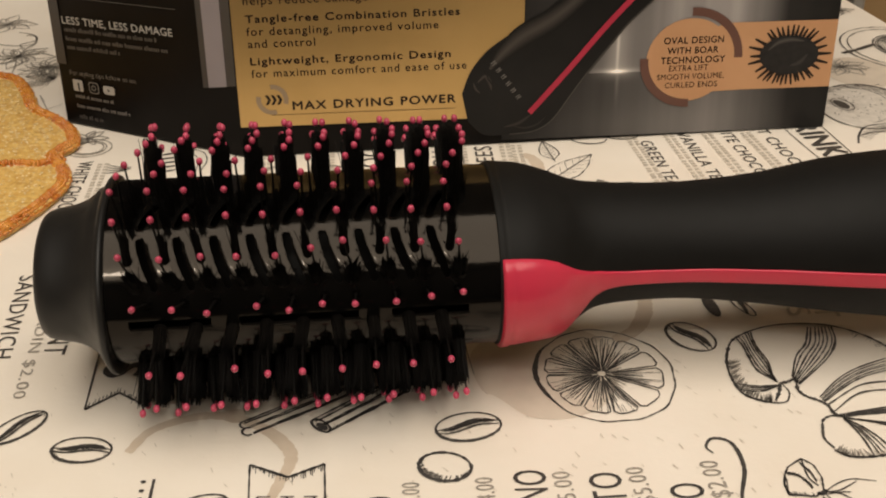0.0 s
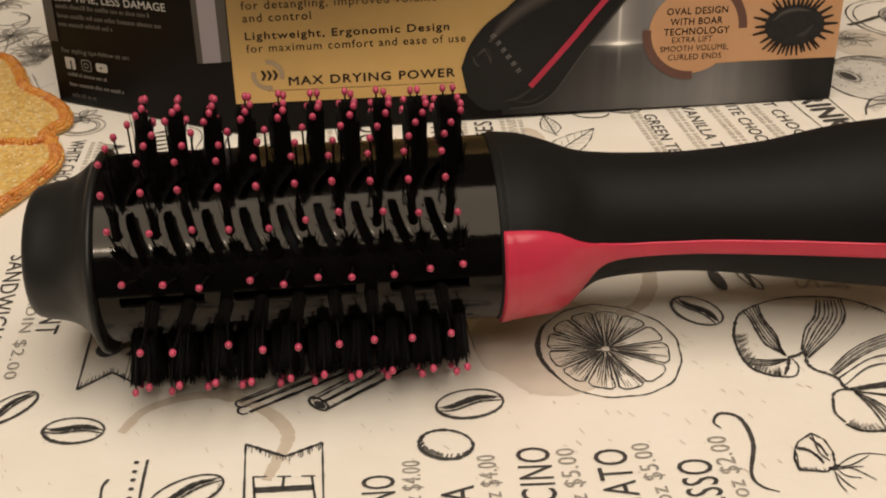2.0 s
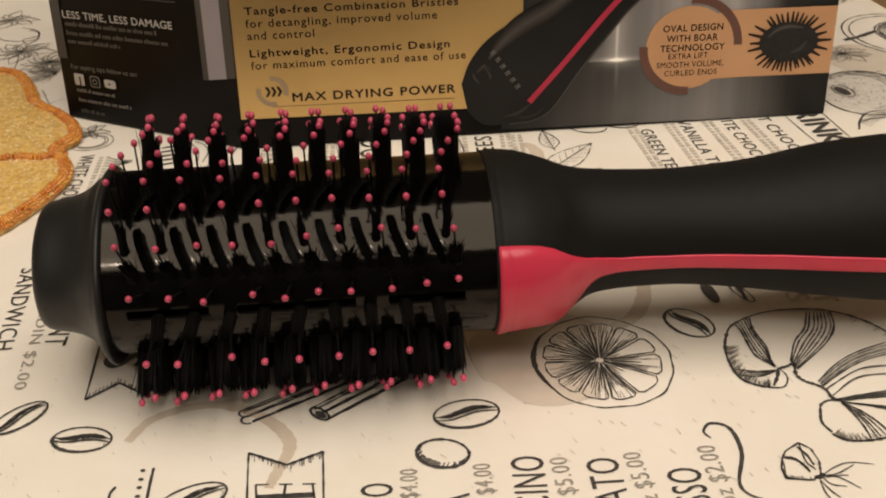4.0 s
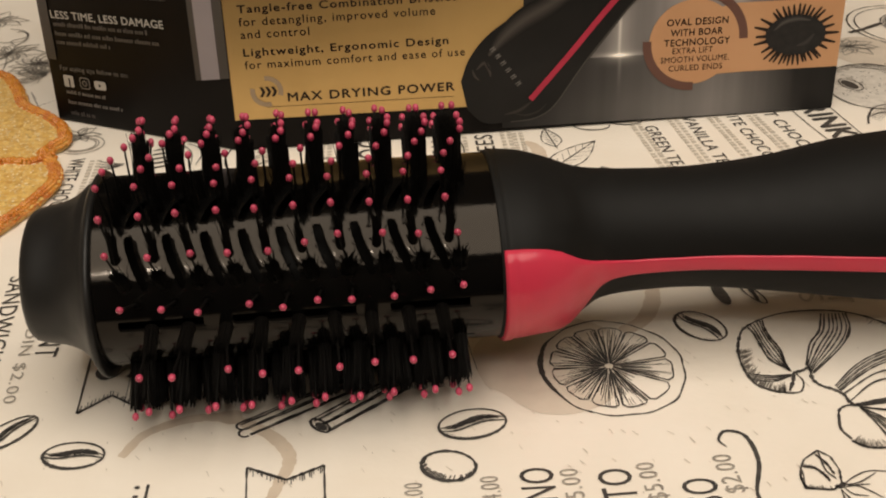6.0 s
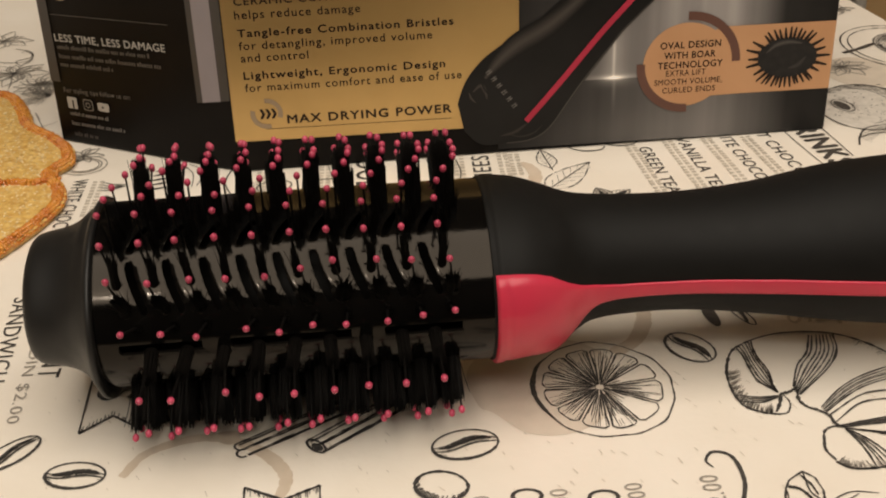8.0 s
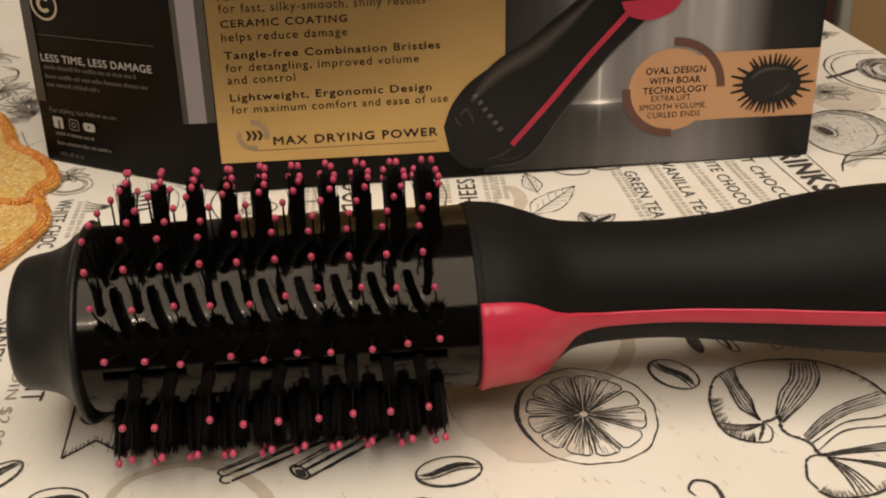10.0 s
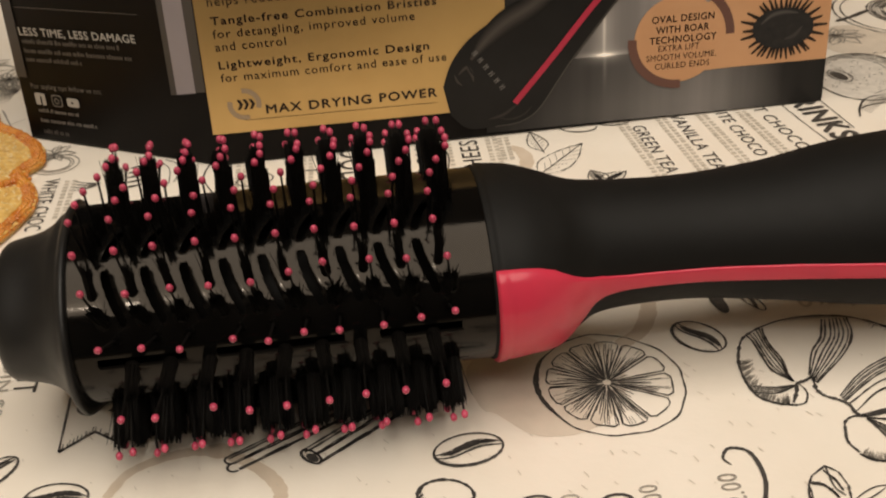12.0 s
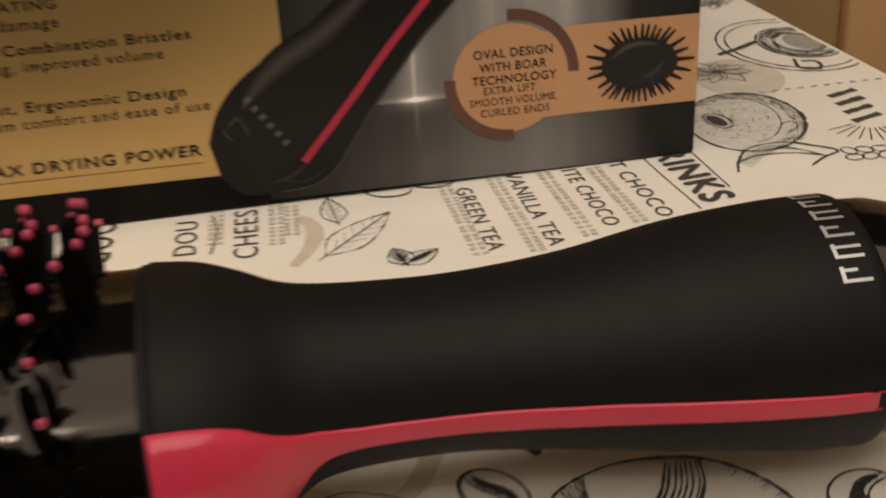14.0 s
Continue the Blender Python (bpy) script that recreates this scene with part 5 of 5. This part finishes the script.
def bun(bm, z):
    ribbon(bm, spline([(0.1985, 0.5470), (0.2017, 0.5570), (0.2088, 0.5672), (0.2232, 0.5700), (0.2330, 0.5650), (0.2400, 0.5590), (0.2330, 0.5540), (0.2263, 0.5477)], 8), 0.0010, z, wobble=0.5)
    for k in range(26):
        f = k / 25
        p = Vector((0.2010 + 0.030 * f, 0.5560 + 0.012 * math.sin(3 * f), 0))
        ribbon(bm, [p, p + Vector((0.004, -0.006 + 0.003 * f, 0))], 0.0005, z, taper=0.4)
    ribbon(bm, spline([(0.2020, 0.5560), (0.2100, 0.5600), (0.2230, 0.5600), (0.2330, 0.5560)], 6), 0.0007, z)
    for k in range(8):
        ribbon(bm, oval(0.2440 + 0.006 * (k % 4), 0.5520 + 0.006 * (k // 4), 0.0034, 0.0026, 30 * k, 12), 0.0006, z, closed=True)


motif("pastry_print", bun)


def saucer(bm, z):
    """A cup seen from above on its saucer with a spoon."""
    for sx in (1.0, 0.88):
        ribbon(bm, oval(0.2620, 0.6790, 0.0318 * sx, 0.0375 * sx, 20, 60), 0.0007, z, closed=True, wobble=0.5)
    for sx, w_ in ((1.0, 0.0008), (0.92, 0.0006), (0.86, 0.0009), (0.62, 0.0007), (0.56, 0.0005)):
        ribbon(bm, oval(0.2662, 0.6805, 0.0180 * sx, 0.0218 * sx, 20, 40), w_, z + 0.00002, closed=True, wobble=0.5)
    for k in range(16):
        a_ = rng.uniform(1.5, 4.6)
        r_ = rng.uniform(0.010, 0.015)
        p = Vector((0.2662 + r_ * math.cos(a_), 0.6805 + r_ * 1.2 * math.sin(a_), 0))
        ribbon(bm, [p, p + ray_dir(a_ + 1.6) * 0.005], 0.0013, z + 0.00002, taper=0.5)
    ribbon(bm, spline([(0.2262, 0.6715), (0.2360, 0.6770), (0.2485, 0.6860)], 6), 0.0028, z + 0.00004, wobble=0.2)
    ribbon(bm, spline([(0.2568, 0.6590), (0.2560, 0.6480), (0.2640, 0.6450), (0.2655, 0.6540), (0.2590, 0.6560)], 6), 0.0014, z + 0.00002)


motif("cup_print", saucer)


def cup_shade(bm, z):
    for k in range(150):
        a_ = rng.uniform(1.2, 5.4)
        r_ = rng.uniform(0.0115, 0.0165)
        p = Vector((0.2662 + r_ * math.cos(a_), 0.6805 + r_ * 1.2 * math.sin(a_), 0))
        ribbon(bm, [p, p + ray_dir(a_ + 1.57) * 0.004], 0.0008, z, taper=0.5)


motif("cup_wash", lambda bm, z: fill(bm, oval(0.2662, 0.6805, 0.0175, 0.0212, 20, 40), z), WASH, 0.00024)
motif("drink_print", lambda bm, z: fill(bm, oval(0.2695, 0.6810, 0.0092, 0.0118, 20, 32), z), GREY_INK, 0.00028)
tagged(motif("cup_shading", cup_shade, GREY_INK, 0.0003), kind="stuff")


def sprig(cx, cy, size, n):
    def build(bm, z):
        for k in range(n):
            a_ = 6.28 * k / n + rng.uniform(-0.2, 0.2)
            p = Vector((cx, cy, 0))
            e = p + ray_dir(a_) * size * rng.uniform(0.6, 1.1)
            bend = Vector((-(e - p).y, (e - p).x, 0)) * 0.25
            ribbon(bm, spline([p, (p + e) / 2 + bend, e], 5), 0.0011, z, taper=0.5)
            ribbon(bm, spline([p, (p + e) / 2 - bend * 0.6, e], 5), 0.0007, z, taper=0.5)

    motif("sprig_print", build, GREY_INK)


for row in ((0.2190, 0.6500, 0.016, 13), (-0.2400, 0.6780, 0.020, 15), (-0.2190, 0.6600, 0.018, 13), (-0.2630, 0.7350, 0.018, 12), (-0.2200, 0.5850, 0.012, 9), (-0.172, 0.5600, 0.010, 8), (0.2450, 0.7480, 0.011, 10)):
    sprig(*row)
STAR = Vector((-0.2100, 0.6410, 0))


def fan_petals(bm, z):
    for q in [(-0.2250, 0.6270), (-0.2280, 0.6460), (-0.2260, 0.6550), (-0.2240, 0.6640), (-0.2200, 0.6660), (-0.2150, 0.6620), (-0.2240, 0.6360), (-0.2220, 0.6490)]:
        e = Vector(q).to_3d()
        bend = Vector((-(e - STAR).y, (e - STAR).x, 0)) * 0.14
        for s in (1, -1, 0.3, -0.4):
            ribbon(bm, spline([STAR, (STAR + e) / 2 + bend * s, e], 6), 0.0005, z, taper=0.5)
    for k in range(55):
        a_ = rng.uniform(1.8, 4.6)
        p = STAR + ray_dir(a_) * rng.uniform(0.001, 0.012)
        ribbon(bm, [p, p + ray_dir(a_ + rng.uniform(-0.3, 0.3)) * rng.uniform(0.003, 0.010)], 0.0004, z, taper=0.6)


motif("flower_print", fan_petals, GREY_INK)
for pts, w_ in (([(-0.2460, 0.7130), (-0.2440, 0.7150), (-0.2390, 0.7100), (-0.2370, 0.6990), (-0.2390, 0.6930), (-0.2400, 0.6880)], 0.0013), ([(-0.2430, 0.6760), (-0.2390, 0.6680), (-0.2370, 0.6590), (-0.2360, 0.6500)], 0.0009), ([(-0.1960, 0.6050), (-0.2020, 0.5970), (-0.1970, 0.5870), (-0.2110, 0.6170), (-0.2060, 0.6080)], 0.0007)):
    motif("scroll_print", lambda bm, z: ribbon(bm, spline(pts, 8), w_, z, taper=0.6), GREY_INK)
for pts in ([(-0.2520, 0.7200), (-0.2420, 0.7150), (-0.2380, 0.7050), (-0.2450, 0.6980), (-0.2400, 0.6900)], [(-0.2640, 0.7080), (-0.2560, 0.6980), (-0.2420, 0.6960), (-0.2360, 0.7010)], [(-0.2250, 0.7050), (-0.2150, 0.6990), (-0.2120, 0.6900)]):
    line_print(pts, 0.0010, GREY_INK, 0.3, "scroll_print")


def knot(bm, z):
    for r_ in (0.011, 0.0085, 0.0072):
        ribbon(bm, oval(-0.1690, 0.5490, r_, r_ * 0.95, 0, 30), 0.0007, z, closed=True)


motif("ring_print", knot, GREY_INK)


def half_fruit(bm, z):
    for r_ in (0.020, 0.0175):
        ribbon(bm, oval(-0.205, 0.640, r_, r_ * 1.1, 0, 40, -60, 120), 0.0007, z)
    for k in range(10):
        a_ = radians(-55 + 17 * k)
        ribbon(bm, [Vector((-0.205, 0.640, 0)), Vector((-0.205, 0.640, 0)) + ray_dir(a_) * 0.017], 0.0012, z, taper=0.5)


motif("fruit_print", half_fruit, FAINT_INK)
line_print([(-0.1090, 0.5450), (-0.1060, 0.5300), (-0.1010, 0.5150), (-0.1030, 0.5000)], 0.0007)
line_print([(-0.0960, 0.5450), (-0.0980, 0.5250), (-0.0900, 0.5050)], 0.0007)
line_print([(0.0080, 0.5430), (0.0100, 0.5300), (0.0090, 0.5150)], 0.0007)
for cx in (-0.075, -0.052):
    motif("curve_print", lambda bm, z: ribbon(bm, oval(cx, 0.520, 0.008, 0.006, 20, 24), 0.0007, z, closed=True))
for k in range(4):
    y = 0.612 - 0.009 * k
    line_print([(0.2560, y), (0.2690, y + 0.006)], 0.0034, name="bar_print")
for k in range(12):
    a_ = radians(200 + 13 * k)
    c0 = Vector((0.2620, 0.5850))
    d = Vector((math.cos(a_), math.sin(a_)))
    line_print([c0 + d * 0.008, c0 + d * 0.020], 0.0005, name="ray_print")


def scuffs(bm, z):
    for k in range(150):
        p = Vector((rng.uniform(-0.14, 0.17), rng.uniform(0.285, 0.365), 0))
        ribbon(bm, [p, p + ray_dir(rng.uniform(1.9, 2.3)) * rng.uniform(0.0008, 0.003)], 0.00022, z)


tagged(motif("scuff", scuffs, FAINT_INK), kind="stuff")

# printed coffee rings and pale patches
for pts, wide, taper in (
    ([(-0.0993, 0.3140), (-0.0938, 0.3256), (-0.0805, 0.3325), (-0.0680, 0.3318), (-0.0560, 0.3240), (-0.0490, 0.3150), (-0.0478, 0.3080), (-0.0500, 0.2990), (-0.0520, 0.2905)], 0.0044, 0.35),
    ([(0.0760, 0.4060), (0.0742, 0.3946), (0.0692, 0.3830), (0.0610, 0.3760)], 0.0060, 0.2),
    ([(0.0380, 0.5380), (0.0420, 0.5330), (0.0440, 0.5240), (0.0420, 0.5130), (0.0370, 0.5020)], 0.0060, 0.5),
):
    motif("coffee_ring_print", lambda bm, z: ribbon(bm, spline(pts, 10), wide, z, taper=taper, wobble=0.12), STAIN, 0.0002)
motif("coffee_ring_print", lambda bm, z: fill(bm, spline([(-0.0740, 0.3340), (-0.0710, 0.3360), (-0.0660, 0.3360), (-0.0650, 0.3310), (-0.0680, 0.3290), (-0.0720, 0.3310)], 6, True), z), STAIN, 0.00022)
PALE = mat("pale_beige_print", (0.72, 0.63, 0.52), 0.45, vary=0.12, scale=90)
motif("pale_ring_print", lambda bm, z: fill(bm, spline([(0.0120, 0.3480), (0.0177, 0.3420), (0.0264, 0.3321), (0.0340, 0.3295), (0.0440, 0.3310), (0.0540, 0.3390), (0.0600, 0.3560), (0.0560, 0.3780), (0.0300, 0.3900), (0.0100, 0.3700)], 8, True), z), PALE, 0.00015)
motif("pale_ring_print", lambda bm, z: fill(bm, oval(0.2270, 0.6420, 0.0190, 0.0230, 0, 40), z), PALE, 0.00015)

# ---- the maker's name on the grip, as plain silver blocks ----
for k in range(6):
    phi0 = 48 + 11.0 * k
    bm = bmesh.new()
    for d0, d1, e0, e1 in ((0.0, 7.2, 0.0, 0.14), (0.0, 1.5, 0.14, 1.0), (4.8, 6.2, 0.14, 1.0 if k % 2 else 0.6)):
        g = [[bm.verts.new(grip_point(0.1432 + 0.0066 * (e0 + (e1 - e0) * i / 3), phi0 + d0 + (d1 - d0) * j / 3, 0.00025)) for j in range(4)] for i in range(4)]
        for i in range(3):
            for j in range(3):
                bm.faces.new((g[i][j], g[i + 1][j], g[i + 1][j + 1], g[i][j + 1]))
    part("maker_mark", bm, SILVER, brush, "silver strokes of lettering", smooth=False)

# ---- the sequinned mat with a beaded orange edge ----
sequin_mat = tagged(new("sequin_mat"), "gold sequinned leaf-shaped mat with an orange beaded edge", "mat")
EDGE = spline([(-0.2389, 0.6400), (-0.2248, 0.6330), (-0.2130, 0.6120), (-0.2045, 0.5930), (-0.1890, 0.5780), (-0.1780, 0.5630), (-0.1735, 0.5470), (-0.1790, 0.5335), (-0.1715, 0.5210), (-0.1665, 0.5040), (-0.1700, 0.4850), (-0.1760, 0.4680), (-0.1840, 0.4520),
               (-0.2000, 0.4380), (-0.2250, 0.4350), (-0.2480, 0.4460), (-0.2600, 0.4700), (-0.2850, 0.4850), (-0.3000, 0.5100), (-0.2920, 0.5350), (-0.3020, 0.5650), (-0.2900, 0.5950), (-0.2650, 0.6100), (-0.2540, 0.6320)], 10, True)
bm = bmesh.new()
low = [bm.verts.new((q.x, q.y, 0.0006)) for q in EDGE]
high_ring = [bm.verts.new((q.x, q.y, 0.0032)) for q in EDGE]
bm.faces.new(low[::-1])
bm.faces.new(high_ring)
for k in range(len(EDGE)):
    j = (k + 1) % len(EDGE)
    bm.faces.new((low[k], low[j], high_ring[j], high_ring[k]))
part("felt_base", bm, FELT, sequin_mat, smooth=False)


def inside(x, y, poly):
    hit = False
    for a_, b_ in zip(poly, poly[1:] + poly[:1]):
        if (a_.y > y) != (b_.y > y) and x < (b_.x - a_.x) * (y - a_.y) / (b_.y - a_.y) + a_.x:
            hit = not hit
    return hit


verts, faces = [], []
srng = random.Random(11)
y = 0.436
while y < 0.642:
    x = -0.302
    while x < -0.165:
        px, py = x + srng.uniform(-0.0007, 0.0007), y + srng.uniform(-0.0007, 0.0007)
        if inside(px, py, EDGE):
            tilt = Euler((srng.uniform(-0.06, 0.06), srng.uniform(-0.06, 0.06), srng.uniform(0, 6))).to_matrix()
            r_ = srng.uniform(0.0011, 0.0014)
            b0 = len(verts)
            for k in range(6):
                a_ = math.pi * k / 3
                verts.append(Vector((px, py, 0.0036 + srng.uniform(0, 0.0002))) + tilt @ Vector((r_ * math.cos(a_), r_ * math.sin(a_), 0)))
            faces.append(tuple(range(b0, b0 + 6)))
        x += 0.0014
    y += 0.0012
tagged(flat("sequin_layer", [tuple(v) for v in verts], faces, SEQUIN, sequin_mat, "tiny gold sequins"), kind="stuff")
verts, faces = [], []
for k in range(5200):
    px, py = srng.uniform(-0.302, -0.165), srng.uniform(0.436, 0.642)
    if inside(px, py, EDGE):
        tilt = Euler((srng.uniform(-0.3, 0.3), srng.uniform(-0.3, 0.3), srng.uniform(0, 6))).to_matrix()
        b0 = len(verts)
        for j in range(6):
            verts.append(Vector((px, py, 0.0040)) + tilt @ Vector((0.00045 * math.cos(math.pi * j / 3), 0.00045 * math.sin(math.pi * j / 3), 0)))
        faces.append(tuple(range(b0, b0 + 6)))
tagged(flat("spark_layer", [tuple(v) for v in verts], faces, SPARK, sequin_mat, "pale glinting sequins"), kind="stuff")
verts, faces = [], []
ico = bmesh.new()
bmesh.ops.create_icosphere(ico, subdivisions=1, radius=1)
iv, jf = [v.co.copy() for v in ico.verts], [[v.index for v in f.verts] for f in ico.faces]
ico.free()
INNER = spline([(-0.1765, 0.5300), (-0.1839, 0.5230), (-0.1949, 0.5244), (-0.2100, 0.5215), (-0.2300, 0.5260), (-0.2500, 0.5240)], 12)


def bead_band(line, closed, wide, heap):
    """Short strings of glass beads laid side by side over a line, like a stitched edge."""
    n = len(line)
    run = 0.0
    for k in range(n if closed else n - 1):
        q, q2 = line[k], line[(k + 1) % n]
        d = q2 - q
        nn = Vector((-d.y, d.x, 0)).normalized()
        if closed and not inside(q.x + nn.x * 0.003, q.y + nn.y * 0.003, EDGE):
            nn = -nn
        while run < d.length:
            slant = srng.uniform(-0.0006, 0.0006)
            for j in range(6):
                f = (j + 0.5 + srng.uniform(-0.2, 0.2)) / 6
                p = q + d * (run / d.length) + d.normalized() * (slant * (f - 0.5) * 2 + srng.uniform(-0.0002, 0.0002)) + nn * (wide * (f * 1.1 - 0.12 if closed else f - 0.5))
                z = 0.0012 + heap * math.sin(math.pi * min(0.98, f * 0.92 + 0.02)) ** 0.7 * srng.uniform(0.9, 1.0)
                b0 = len(verts)
                rr = srng.uniform(0.0008, 0.0013)
                verts.extend([(p.x + c.x * rr, p.y + c.y * rr, z + c.z * rr) for c in iv])
                faces.extend([tuple(b0 + i for i in f_) for f_ in jf])
            run += srng.uniform(0.0012, 0.0018)
        run -= d.length


bead_band(EDGE, True, 0.0056, 0.0042)
bead_band(INNER, False, 0.0046, 0.0042)
me = bpy.data.meshes.new("bead_edge")
me.from_pydata(verts, [], faces)
tagged(part_of("bead_edge", me, BEADING, sequin_mat, "orange glass bead edging"), kind="stuff")

# ---- beyond the table: a wooden cabinet and a chair ----
cabinet = tagged(new("cabinet"), "orange-brown wooden cabinet standing behind the table", "cabinet")
cabinet.matrix_basis = pose(0.62, 1.30, FLOOR_Z, 0, 0, 8)
part("carcass", box_bm(-0.187, 0.55, 0.0, 0.40, 0.0, 1.40, 0.004), WOOD_DARK, cabinet)
part("door_panel", box_bm(-0.092, 0.53, -0.02, -0.001, 0.05, 1.36, 0.004), WOOD, cabinet, "lighter orange wood door")
chair = tagged(new("chair"), "dark red chair with a grey metal frame behind the table", "chair")
chair.matrix_basis = pose(0.342, 1.12, FLOOR_Z, 0, 0, 5)
part("backrest", box_bm(-0.20, 0.030, -0.02, 0.02, 0.42, 0.93, 0.015, 3), CHAIR_RED, chair)
part("seat", box_bm(-0.20, 0.03, 0.02, 0.40, 0.40, 0.45, 0.015, 3), CHAIR_RED, chair)
for lx in (-0.21, 0.0400):
    part("leg", box_bm(lx - 0.006, lx + 0.006, -0.014, 0.014, 0, 0.95, 0.005, 3), CHROME, chair)
    part("leg", box_bm(lx - 0.012, lx + 0.012, 0.37, 0.395, 0, 0.44, 0.008, 3), CHROME, chair)
